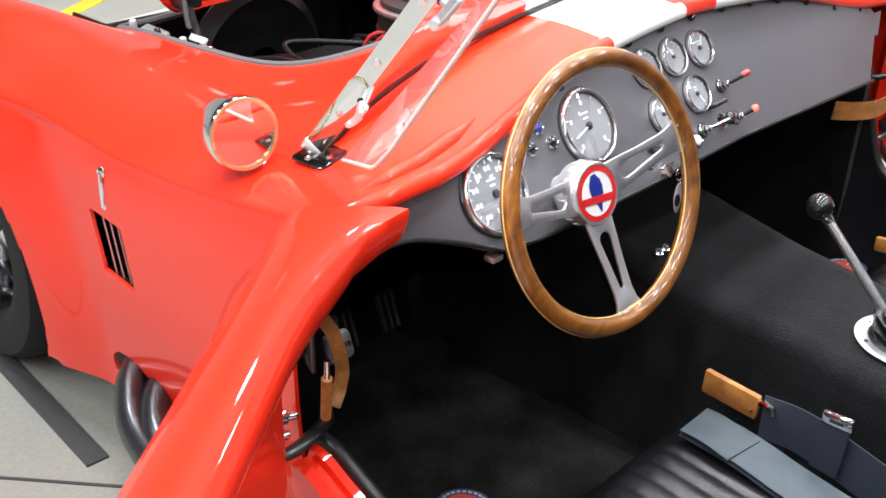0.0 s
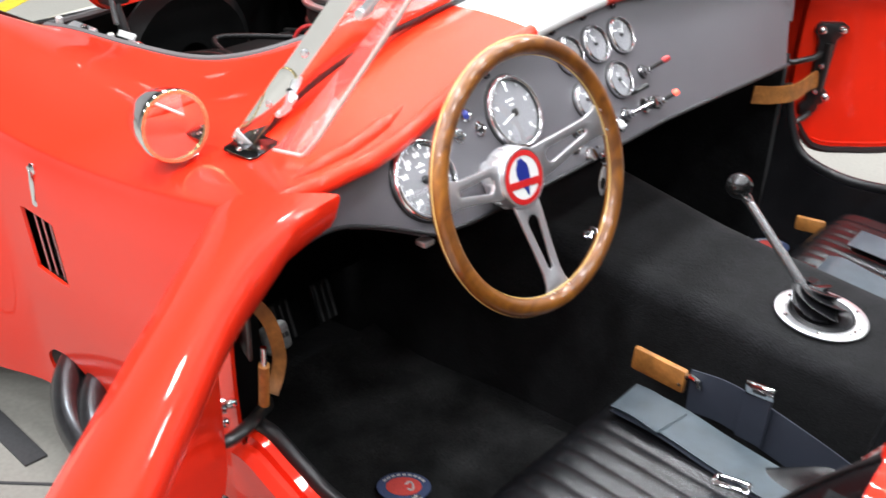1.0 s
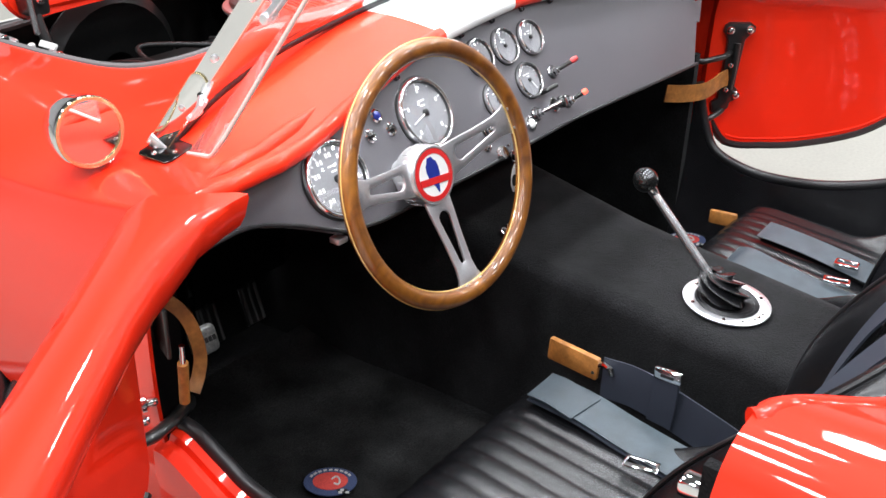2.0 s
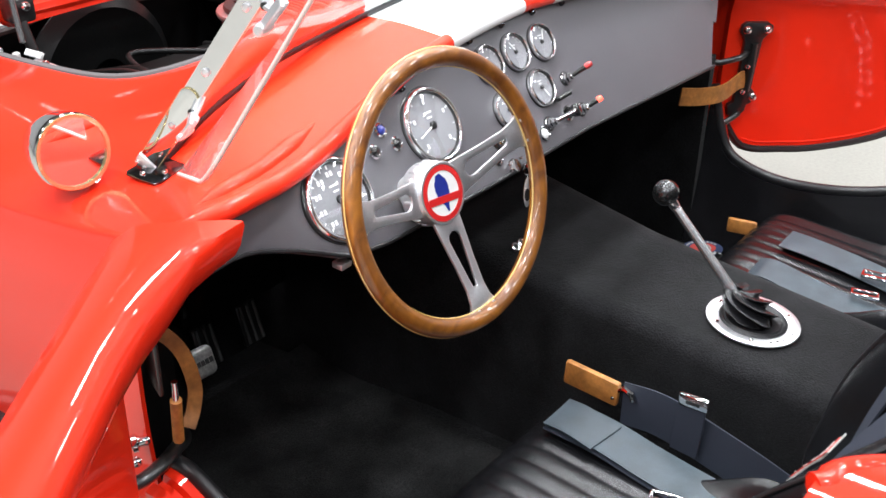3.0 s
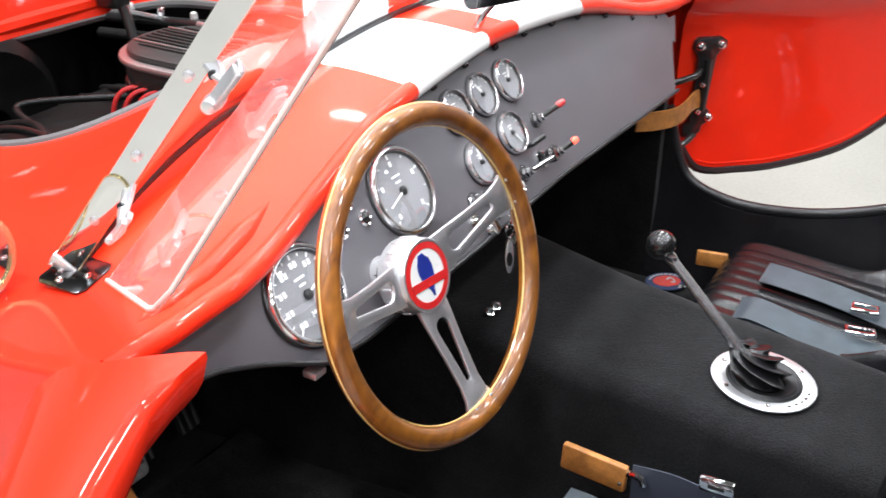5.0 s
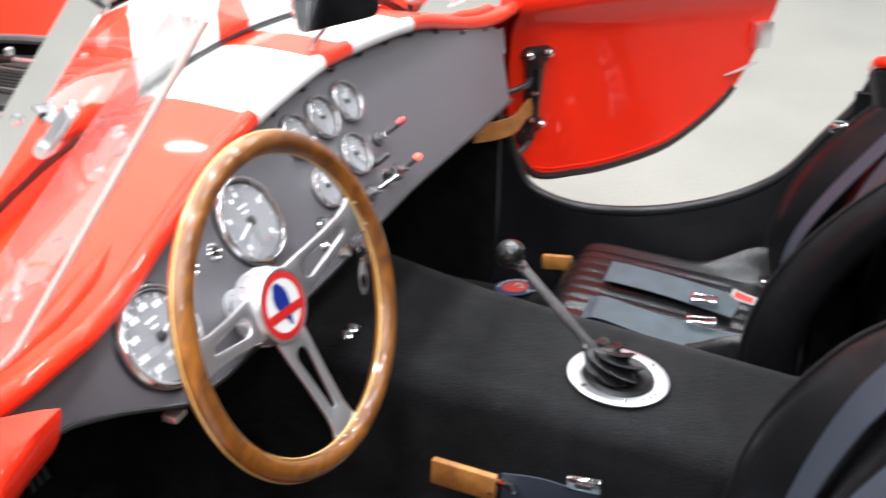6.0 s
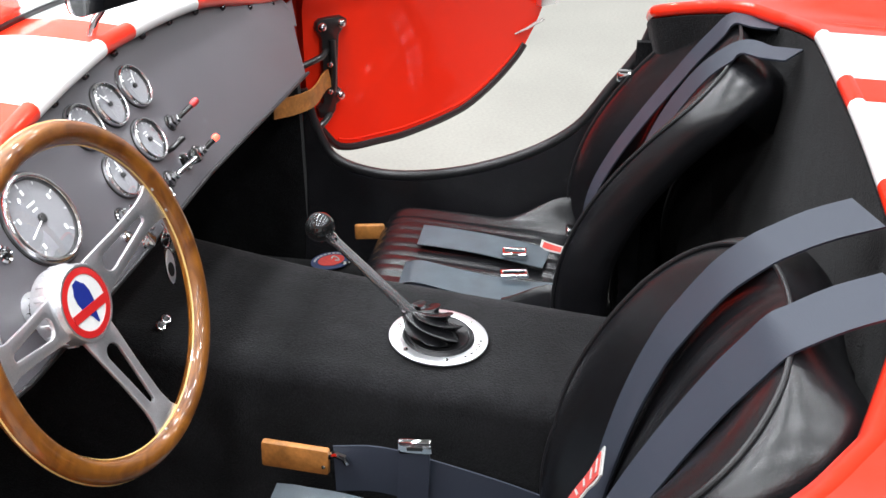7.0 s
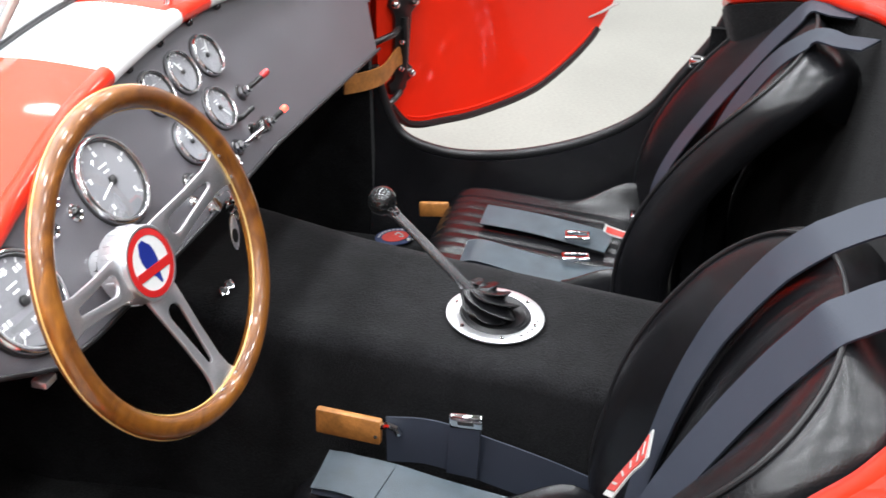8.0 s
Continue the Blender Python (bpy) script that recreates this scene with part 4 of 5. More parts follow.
        for zz, dz in ((0.617, -0.012), (0.475, -0.03)):
            part("hinge_arm", sweep([at(0.004, inner - 0.014, zz), at(-0.02, inner - 0.035, zz - 0.004), jam + Vector((side * 0.02, -0.02, zz + dz)), jam + Vector((0, 0.04, zz + dz))], 0.007, 10), BLACK_METAL, ob)
    # check strap
    if side > 0:
        line = spline([(0.640, -0.075, 0.552), (0.685, -0.105, 0.547), (0.735, -0.130, 0.548), at(-0.014, 0.066, 0.556), at(0.004, 0.074, 0.560)], 18)
        part("check_strap", band(line, (0, 0, 1), 0.040, 0.004), TAN, ob, "tan leather check strap")
        screw(at(0.002, 0.070, 0.530), -out, 0.006, ob)
        screw(at(0.004, 0.068, 0.590), -out, 0.006, ob)
    else:
        line = spline([(-0.700, 0.016, 0.592), (-0.682, -0.002, 0.570), (-0.669, -0.010, 0.538), (-0.662, -0.014, 0.492), (-0.671, -0.018, 0.462), (-0.688, -0.024, 0.442)], 28)
        part("check_strap", band(line, (-0.85, 0.50, 0.1), 0.020, 0.0035), TAN, ob, "looped tan leather check strap")
        part("strap_end", sweep([(-0.745, -0.084, 0.548), (-0.742, -0.078, 0.515), (-0.738, -0.070, 0.476)], 0.0075, 12), TAN, ob)
        part("strap_shackle", sweep([(-0.744, -0.084, 0.575), (-0.744, -0.084, 0.562), (-0.745, -0.084, 0.545)], 0.0042, 10), CHROME, ob)
    # latch at the free end
    part("latch", box((0.022, 0.046, 0.062), Matrix.Translation(at(0.600, 0.085, 0.650)) @ Matrix.Rotation(math.atan2(along.y, along.x) + math.pi / 2, 4, "Z"), 0.004), ALU, ob, "steel door latch")
    part("pull_cord", sweep([at(0.515, inner - 0.002, 0.560), at(0.545, inner - 0.012, 0.572), at(0.595, inner - 0.006, 0.584)], lambda t: 0.003 + 0.004 * t, 8, flat=0.5), SEWN_WHITE, ob)
    return ob


door((-0.72, -0.20, 0), -1, 53, "open red door on the driver's side, seen from behind")
door((0.765, -0.190, 0), 1, 44, "open red door on the passenger's side")
for side in (-1, 1):
    part("striker", box((0.025, 0.038, 0.020), pose(XC + side * 0.672, -0.762, 0.640), 0.004), CHROME, car, "chrome door striker")


# ---- seats ----
def seat(cx, hw, back_x, back_y, set_back, label):
    st = thing("bucket_seat", (cx, -0.5, 0.14), label, "seat", "bucket seats")
    def cushion(top):
        def fn(u, v):
            a = 2 * u - 1
            x = cx + hw * a * (1 - 0.06 * (1 - v))
            y = -0.285 - 0.44 * v
            edge = (max(0.0, 1 - abs(a) ** 5) * max(0.0, 1 - abs(2 * v - 1) ** 9)) ** 0.5
            z = 0.255 + ((0.092 if cx < 0 else 0.105) - 0.035 * v) * edge
            if abs(a) < 0.80:
                z += 0.0026 * abs(math.cos(a / 0.80 * math.pi * 4.5)) * edge
            z += 0.022 * math.exp(-((abs(a) - 0.86) / 0.12) ** 2) * edge
            late = min(1.0, max(0.0, (v - 0.55) / 0.35))
            z += 0.090 * late * late * (3 - 2 * late) * math.exp(-((abs(a) - 0.90) / 0.13) ** 2) * edge ** 0.5
            return (x, y, z if top else 0.15)
        return fn
    bm = join(grid(cushion(True), 90, 24), grid(cushion(False), 90, 24))
    bmesh.ops.remove_doubles(bm, verts=bm.verts[:], dist=0.0005)
    side = [e for e in bm.edges if e.is_boundary]
    bmesh.ops.bridge_loops(bm, edges=side)
    part("cushion", bm, LEATHER, st, "black pleated leather seat cushion", 70)
    bx, half, top, shoulder, power = back_x, 0.205, 0.807, 0.709, 2.27
    def edge_y(z, a=0.0):
        h = z - 0.5
        return -0.667 + back_y - 0.349 * h - 1.503 * h * h - set_back * max(0.0, a) * max(0.0, min(1.0, (0.70 - z) / 0.22))
    def loop(t):
        """The front rim of the shell, from one foot over the top to the other."""
        if t < 0.25 or t > 0.75:
            z = 0.28 + (shoulder - 0.28) * (4 * t if t < 0.25 else 4 * (1 - t))
            return Vector((bx + (half if t < 0.5 else -half), edge_y(z, 1 if t < 0.5 else -1), z))
        a = math.pi * (t - 0.25) * 2
        x = math.copysign(half * abs(math.cos(a)) ** (2 / power), math.cos(a))
        z = shoulder + (top - shoulder) * math.sin(a) ** (2 / power)
        return Vector((bx + x, edge_y(z, x / half), z))
    def front(a, z):
        """The padded inner face at a (-1 to 1) across and height z."""
        f = max(0.0, min(1.0, (z - shoulder) / (top - shoulder)))
        w = half * (1 - f ** power) ** (1 / power)
        k = abs(a)
        rim = min(1.0, max(0.0, (k - 0.42) / 0.58))
        deep = 0.095 * math.sin(math.pi / 2 * min(1.0, (top - z) / 0.34))
        y = edge_y(z, a) - deep * (1 - rim * rim * (3 - 2 * rim))
        if k < 0.45:
            y += 0.004 * abs(math.cos(a / 0.45 * math.pi * 2.5)) * min(1.0, (top - z) / 0.06)
        y += 0.006 * math.sin(math.pi * rim) * min(1.0, (top - z) / 0.05)
        return Vector((bx + w * a, y, z))
    def face(u, v):
        z = 0.28 + (top - 0.28) * math.sin(v * math.pi / 2) ** 1.0
        return front(2 * u - 1, min(z, top - 0.0004))
    part("backrest", grid(face, 80, 70), LEATHER, st, "black leather bucket backrest with pleated middle", 70)
    rim_line = [loop(k / 120) for k in range(121)]
    prof = [(0.0, 0.0), (0.007, 0.004), (0.017, 0.016), (0.024, 0.034), (0.026, 0.054), (0.022, 0.072), (0.008, 0.084), (-0.03, 0.090), (-0.10, 0.092)]
    def shell(u, v):
        k = min(int(round(u * 120)), 120)
        p = rim_line[k]
        d = (rim_line[min(k + 1, 120)] - rim_line[max(k - 1, 0)])
        out = Vector((d.z, 0, -d.x)).normalized()
        g, b = prof[int(round(v * (len(prof) - 1)))]
        f = min(1.0, abs(p.x - bx) / half)
        f = f * f * (3 - 2 * f)
        q = p + out * g * (0.08 + 0.66 * f if g > 0 else min(1.0, abs(p.x - bx) / 0.1)) + Vector((0, -1, -0.12)).lerp(Vector((0, -0.75, -0.8)), 1 - f) * b
        return q
    part("outer_shell", grid(shell, 120, len(prof) - 1), LEATHER, st, "black leather covered outer shell", 70)
    part("piping", sweep([p + Vector((0, 0.002, 0.001)) for p in rim_line], 0.0028, 8), RUBBER, st, "black piping round the backrest")
    part("base_frame", box((0.36, 0.38, 0.03), pose(cx, -0.5, 0.148)), BLACK_METAL, st)
    return front


DRIVER_X, PASS_X = -0.405, 0.500
back_d = seat(DRIVER_X, 0.215, -0.378, 0.0, 0.042, "black leather bucket seat behind the steering wheel")
back_p = seat(PASS_X, 0.205, 0.484, -0.020, 0.0, "black leather bucket seat on the passenger side")


# ---- harnesses ----
def buckle(m, parent, w=0.082, l=0.030):
    o = [(-w / 2, -l / 2), (w / 2, -l / 2), (w / 2, l / 2), (-w / 2, l / 2)]
    i = [(-w * 0.4, -l * 0.12), (w * 0.4, -l * 0.12), (w * 0.4, l * 0.3), (-w * 0.4, l * 0.3)]
    return part("adjuster", plate(o, 0.005, m, [i], 0.0016), CHROME, parent, "chrome strap adjuster")


def harness(cx, f, inner, label):
    h = thing("seat_harness", (cx, -0.5, 0.36), label, "seat harness", "seat harnesses")
    # shoulder straps over the backrest
    for s in (-1, 1):
        low = s * 0.078 if cx < 0 else (0.112 if s > 0 else -0.045)
        mid = f(0, 0.5).x
        drift = 0.045 if cx < 0 else 0.070
        # the strap is taut: the outer hull of the pad under it
        prof = []
        for k in range(33):
            z = 0.38 + 0.417 * k / 32
            g = k / 32
            x = low + (s * 0.078 - low) * g + inner * g * g * drift * 0.5
            a = max(-0.9, min(0.9, x / (f(1, z).x - mid)))
            prof.append((z, max(f(a + d, z).y for d in (-0.16, 0.0, 0.16)) + 0.006, x))
        hull = []
        for q in prof:
            while len(hull) > 1 and (hull[-1][1] - hull[-2][1]) * (q[0] - hull[-2][0]) <= (q[1] - hull[-2][1]) * (hull[-1][0] - hull[-2][0]):
                hull.pop()
            hull.append(q)
        pts = [Vector((mid + x, 0.4 * lerp(z, [h[0] for h in hull], [h[1] for h in hull]) + 0.6 * y, z + 0.005)) for z, y, x in prof[::2]]
        across = [Vector((1, 0.14 if cx < 0 else 0.16, 0))] * len(pts)
        last = pts[-1]
        reach, rise = (0.105, 0.034) if cx < 0 else (0.080, 0.016)
        pts += [last + Vector((inner * drift * 0.15, -0.020, 0.010)), last + Vector((inner * drift * 0.45, -reach * 0.55, rise * 0.7)), last + Vector((inner * drift * 0.8, -reach, rise))]
        across = across + [Vector((1, inner * 0.06 * k, 0)) for k in (1, 2, 3)]
        part("shoulder_strap", band(spline(pts, 60), spline(across, 60), 0.068 if cx < 0 else 0.058, 0.003), WEBBING, h, "grey webbing shoulder strap")
    # lap strap lying along the cushion, folded at its front end
    lx = cx + (0.160 if cx < 0 else -0.132)
    start = -0.335 if cx < 0 else -0.388
    def on_cushion(x, y, lift):
        return Vector((x, y, (0.352 if cx < 0 else 0.366) - 0.035 * (-0.285 - y) / 0.44 + lift + 0.0025 * math.sin(55 * y + 20 * x)))
    pts = [on_cushion(lx, start, 0.006), on_cushion(lx, -0.42, 0.012), on_cushion(lx - 0.002, -0.50, 0.008), on_cushion(lx - 0.006, -0.60, 0.006), on_cushion(lx - 0.008, -0.665, 0.01)]
    part("lap_strap", band(spline(pts, 30), (1, 0.03, 0.05), 0.074, 0.0025), LAP_WEBBING, h, "blue-grey webbing lap strap, folded")
    pts = [q + Vector((-0.004, 0.0, -0.007)) for q in pts[:4]]
    part("lap_strap_fold", band(spline(pts, 20), (1, 0.03, 0.05), 0.070, 0.0025), WEBBING, h)
    if cx < 0:
        flap = [on_cushion(lx - 0.002, start - 0.001, 0.008), on_cushion(lx - 0.003, start - 0.035, 0.015), on_cushion(lx - 0.006, start - 0.075, 0.015), on_cushion(lx - 0.008, start - 0.090, 0.013)]
        part("lap_strap_flap", band(spline(flap, 12), (1, 0.08, 0.03), 0.074, 0.0025), LAP_WEBBING, h)
    bx = lx - 0.065 if cx < 0 else lx + 0.034
    buckle(frame_at(on_cushion(bx, -0.555 if cx < 0 else -0.588, 0.014), (0, 0, 1), (0.25, -1, 0)), h, 0.052 if cx < 0 else 0.05, 0.026)
    if cx < 0:
        buckle(frame_at(on_cushion(lx - 0.075, -0.62, 0.010), (0, 0.1, 1), (0.3, -1, 0)), h, 0.05, 0.03)
    if cx > 0:
        lx2 = cx + 0.008
        pts = [on_cushion(lx2, -0.395, 0.008), on_cushion(lx2, -0.44, 0.014), on_cushion(lx2 - 0.002, -0.52, 0.010), on_cushion(lx2 - 0.02, -0.64, 0.012)]
        part("lap_strap", band(spline(pts, 30), (1, 0.03, 0.05), 0.074, 0.0025), LAP_WEBBING, h, "blue-grey webbing lap strap, folded")
        buckle(frame_at(on_cushion(lx2 - 0.028, -0.580, 0.016), (0, 0, 1), (0.12, -1, 0)), h, 0.046, 0.030)
        part("latch_plate", box((0.03, 0.03, 0.012), pose(lx2 + 0.028, -0.684, 0.385, 20, 0, 10), 0.003), CHROME, h, "chrome harness latch")
        tag = spline([on_cushion(lx2 + 0.020, -0.625, 0.016), on_cushion(lx2 + 0.002, -0.648, 0.024), on_cushion(lx2 - 0.004, -0.672, 0.026)], 8)
        strip = part("strap_label", band(tag, (0.8, 0.5, 0.5), 0.017, 0.002), SEWN_WHITE, h, "white woven label with a red mark")
        part("red_field", band([q + Vector((-0.001, 0.001, 0.0014)) for q in tag[1:8]], (0.8, 0.5, 0.5), 0.011, 0.0012), SEWN_RED, strip)
    # strap on the tunnel side with its leather pad
    sx = cx + inner * 0.232
    pad_at = pose(sx, -0.352, 0.378, 3, 0, 0) if cx < 0 else pose(0.583, -0.276, 0.326, 0, 0, 12)
    pad = part("leather_pad", box((0.012, 0.095 if cx < 0 else 0.06, 0.042 if cx < 0 else 0.032), pad_at, 0.004), TAN, h, "tan leather pad on the strap")
    part("stud", lathe([(0.003, 0), (0.002, 0.002), (0, 0.0024)], frame_at((sx - inner * 0.0065, -0.392, 0.370), (-inner, 0, 0), (0, 1, 0)), 10), BLACK_METAL, pad)
    part("hook", sweep([(sx, -0.398, 0.385), (sx, -0.408, 0.390), (sx, -0.420, 0.386), (sx, -0.424, 0.376)], 0.005, 8), CHROME, h)
    pts = [(sx + inner * 0.004, -0.405, 0.362), (sx + inner * 0.012, -0.46, 0.362), (sx + inner * 0.015, -0.52, 0.350), (sx + inner * 0.010, -0.62, 0.330), (sx + inner * 0.004, -0.70, 0.310)]
    part("side_strap", band(spline(pts, 24), (0.05 * inner, 0, 1), 0.075, 0.004), WEBBING, h, "grey webbing strap beside the tunnel")
    if cx > 0:
        return h
    part("side_buckle", box((0.010, 0.046, 0.021), pose(sx + inner * 0.002, -0.518, 0.416, -4, 0, 0), 0.003), CHROME, h, "chrome harness buckle")
    part("buckle_slot", box((0.012, 0.022, 0.006), pose(sx + inner * 0.0015, -0.518, 0.416, -4, 0, 0), 0.001), BLACK_METAL, h)
    part("buckle_tail", band([(sx + inner * 0.001, -0.516, 0.408), (sx + inner * 0.003, -0.515, 0.37), (sx + inner * 0.004, -0.512, 0.32)], (0, 1, 0), 0.044, 0.004), WEBBING, h)
    return h


hd = harness(DRIVER_X, back_d, 1, "grey webbing harness lying on the driver's seat")
hp = harness(PASS_X, back_p, -1, "grey webbing harness lying on the passenger's seat")


def patch(h, pts, wide):
    """A white woven patch with a red field and bars."""
    line = spline(pts, 12)
    d = (line[6] - line[0]).normalized()
    face = Vector(wide).cross(d).normalized()
    if face.dot(Vector((-0.7, 0.0, 0.7))) < 0:
        face = -face
    p = part("woven_label", band(line, wide, 0.058, 0.002), SEWN_WHITE, h, "white woven label with a red field")
    part("red_field", band([q + face * 0.0018 for q in line[1:12]], wide, 0.046, 0.0015), SEWN_RED, p)
    for k in range(2, 11, 2):
        part("bar", band([line[k] + face * 0.003, line[k].lerp(line[k + 1], 0.40) + face * 0.003], wide, 0.026, 0.001), SEWN_WHITE, p)


patch(hd, [(-0.383, -0.722, 0.520), (-0.366, -0.736, 0.537), (-0.356, -0.750, 0.556), (-0.353, -0.760, 0.577)], (1, 0.3, -0.9))


# ---- windscreen ----
POST_DIR = Vector((0.196, -0.590, 0.783)).normalized()


def windscreen():
    up_l = Vector((0.085, -0.612, 0.786)).normalized()
    up_r = Vector((-up_l.x, up_l.y, up_l.z))
    foot_l, foot_r = Vector((-0.617, 0.084, 0.765)), Vector((2 * XC + 0.617, 0.084, 0.765))
    base = spline([foot_l, (-0.50, 0.088, 0.822), (-0.33, 0.085, 0.866), (XC, 0.100, 0.889), (2 * XC + 0.33, 0.085, 0.866), (2 * XC + 0.50, 0.088, 0.822), foot_r], 60)
    length = 0.44
    tops = []
    for k, q in enumerate(base):
        f = k / 60
        d = (up_l * (1 - f) + up_r * f).normalized()
        end = foot_l.lerp(foot_r, f) + d * length
        end.z = foot_l.z + up_l.z * length + 0.015 * math.sin(math.pi * f)
        end.y += 0.03 * math.sin(math.pi * f)
        tops.append(end)
    ws = part("windscreen", thicken(grid(lambda u, v: base[int(u * 60)].lerp(tops[int(u * 60)], v), 60, 6), 0.005), GLASS, car, "clear raked windscreen in a chrome frame")
    ws.visible_shadow = False
    part("base_rubber", sweep([q + Vector((0, -0.004, 0.004)) for q in base], 0.0095, 8), RUBBER, ws, "black rubber along the foot of the windscreen")
    part("base_trim", band([q + Vector((0, -0.012, 0.016)) for q in base], (0, -0.5, 0.8), 0.016, 0.004), CHROME, ws)
    part("top_rail", sweep(tops, 0.011, 10), CHROME, ws, "chrome top rail")
    for s, foot, up in ((-1, foot_l, up_l), (1, foot_r, up_r)):
        across = Vector((0.247 * s, 0.743, 0.622))
        across = (across - across.dot(up) * up).normalized()
        nrm = up.cross(across) if s < 0 else across.cross(up)
        if nrm.x * s < 0:
            nrm = -nrm
        pts = [foot + up * (length * k / 12 - 0.018 * (k == 0)) + across * 0.006 for k in range(13)]
        post = part("post", band(pts, tuple(across), 0.025, 0.010), CHROME, ws, "polished flat windscreen post")
        for d in (0.092, 0.193, 0.305):
            q = foot + up * d + across * 0.006 + nrm * 0.006
            part("screw", lathe([(0.0055, -0.001), (0.005, 0.002), (0.003, 0.003), (0, 0.003)], frame_at(q, nrm, tuple(up)), 16), ALU, post)
        # polished sleeve round the foot of the post, with a rounded top
        sm = frame_at(foot + up * 0.004 + across * 0.006 + nrm * 0.0052, nrm, tuple(up))
        o = [(0.012, -0.0138)] + [(0.140 + 0.0138 * math.cos(t), 0.0138 * math.sin(t)) for t in np.linspace(-math.pi / 2, math.pi / 2, 13)] + [(0.012, 0.0138)]
        sleeve = part("sleeve", plate(o, 0.0022, sm, bevel=0.0005), MIRROR, post, "mirror-polished sleeve with a rounded top")
        part("sleeve_edge", sweep([sm @ Vector((x, y, 0.0012)) for x, y in o], 0.0011, 6), PALE_METAL, sleeve)
        part("screw", lathe([(0.0055, 0.001), (0.005, 0.003), (0.003, 0.0042), (0, 0.0044)], sm @ pose(0.088, 0, 0), 16), ALU, post)
        part("collar", box((0.016, 0.034, 0.014), sm @ pose(0.006, 0, -0.003), 0.003), ALU, post, "bolted collar at the foot of the post")
        for cy in (-0.012, 0.0, 0.012):
            part("collar_bolt", lathe([(0.0032, 0), (0.003, 0.003), (0, 0.0036)], sm @ pose(0.001, cy, 0.004), 10), CHROME, post)
        px, py = foot.x + 0.006 * s, foot.y - 0.016
        m = frame_at((px, py, body_height(px - XC, py) + 0.003), (0.22 * s, 0.05, 1), (0.0, 1, 0))
        o = [(-0.030, -0.026), (0.026, -0.026), (0.032, -0.020), (0.032, 0.020), (0.026, 0.026), (-0.030, 0.026), (-0.036, 0.018), (-0.036, -0.018)]
        fp = part("foot_plate", plate(o, 0.0032, m, bevel=0.0008), BLACK_CHROME, ws, "dark polished foot plate")
        part("foot_block", box((0.05, 0.042, 0.012), m @ pose(0, 0, -0.007), 0.003), RUBBER, fp)
        for ax, ay in ((-0.022, 0.0), (0.004, 0.016), (0.010, -0.014)):
            screw(m @ Vector((ax, ay, 0.0032)), (0.22 * s, 0.05, 1), 0.0042, fp)
        # wind wing
        a, b = Vector((-0.637, 0.002, 0.79)), Vector((-0.762, -0.201, 0.881))
        edge_dir = Vector((0.10, -0.555, 0.83)).normalized()
        c, d2 = b + edge_dir * 0.33, a + POST_DIR * 0.40
        if s > 0:
            a, b, c, d2 = [Vector((2 * XC - q.x, q.y, q.z)) for q in (a, b, c, d2)]
        def wing_point(u, v, a=a, b=b, c=c, d2=d2):
            uu = u
            if u > 0.86 and v < 0.09:
                v = max(v, 0.09 - 0.09 * math.sqrt(max(0, 1 - ((u - 0.86) / 0.14) ** 2)))
            return a.lerp(b, uu).lerp(d2.lerp(c, uu), v)
        wing = part("wind_wing", thicken(grid(wing_point, 24, 40), 0.003), ACRYLIC, ws, "acrylic wind deflector with reflected haze in its colour")
        wing.visible_shadow = False
        part("edge", sweep([wing_point(u, 0) for u in np.linspace(0, 1, 16)] + [wing_point(1, v) for v in np.linspace(0.03, 1, 24)], 0.0024, 8), EDGE_ACRYLIC, wing, "pale polished acrylic edge")
        # clamps between the post and the wind wing
        for along, grip, size in ((0.150, Vector((-0.651, -0.048, 0.870)), 0.6), (0.325, Vector((-0.604, -0.151, 1.013)), 1.0)):
            root = foot + up * along + across * -0.002 - nrm * 0.003
            if s > 0:
                grip = Vector((2 * XC - grip.x, grip.y, grip.z))
            clamp = part("clamp", sweep([root, root.lerp(grip, 0.3), root.lerp(grip, 0.6) + nrm * 0.003, grip], lambda t, k=size: (0.0085 - 0.002 * t) * (0.5 + 0.5 * k), 10, flat=0.65), ALU, ws, "chrome clamp of the wind deflector")
            edge_up = (d2 - a).normalized()
            for e in (-1, 1):
                part("jaw", box((0.013 * size + 0.003, 0.006, 0.038 * size), frame_at(grip + nrm * 0.005 * e, edge_up, tuple(grip - root)), 0.002), ALU, clamp)
            part("clamp_knob", lathe([(0.004, -0.014), (0.0075 * size, -0.012), (0.0085 * size, 0.0), (0.0065 * size, 0.012), (0, 0.014)], frame_at(grip - edge_up * 0.024 * size, nrm), 14), ALU, clamp)
            part("clamp_screw", lathe([(0.005, 0.0), (0.005, 0.003), (0.003, 0.0045), (0, 0.0045)], frame_at(root.lerp(grip, 0.45) + nrm * 0.007, nrm), 12), BLACK_METAL, clamp)



windscreen()


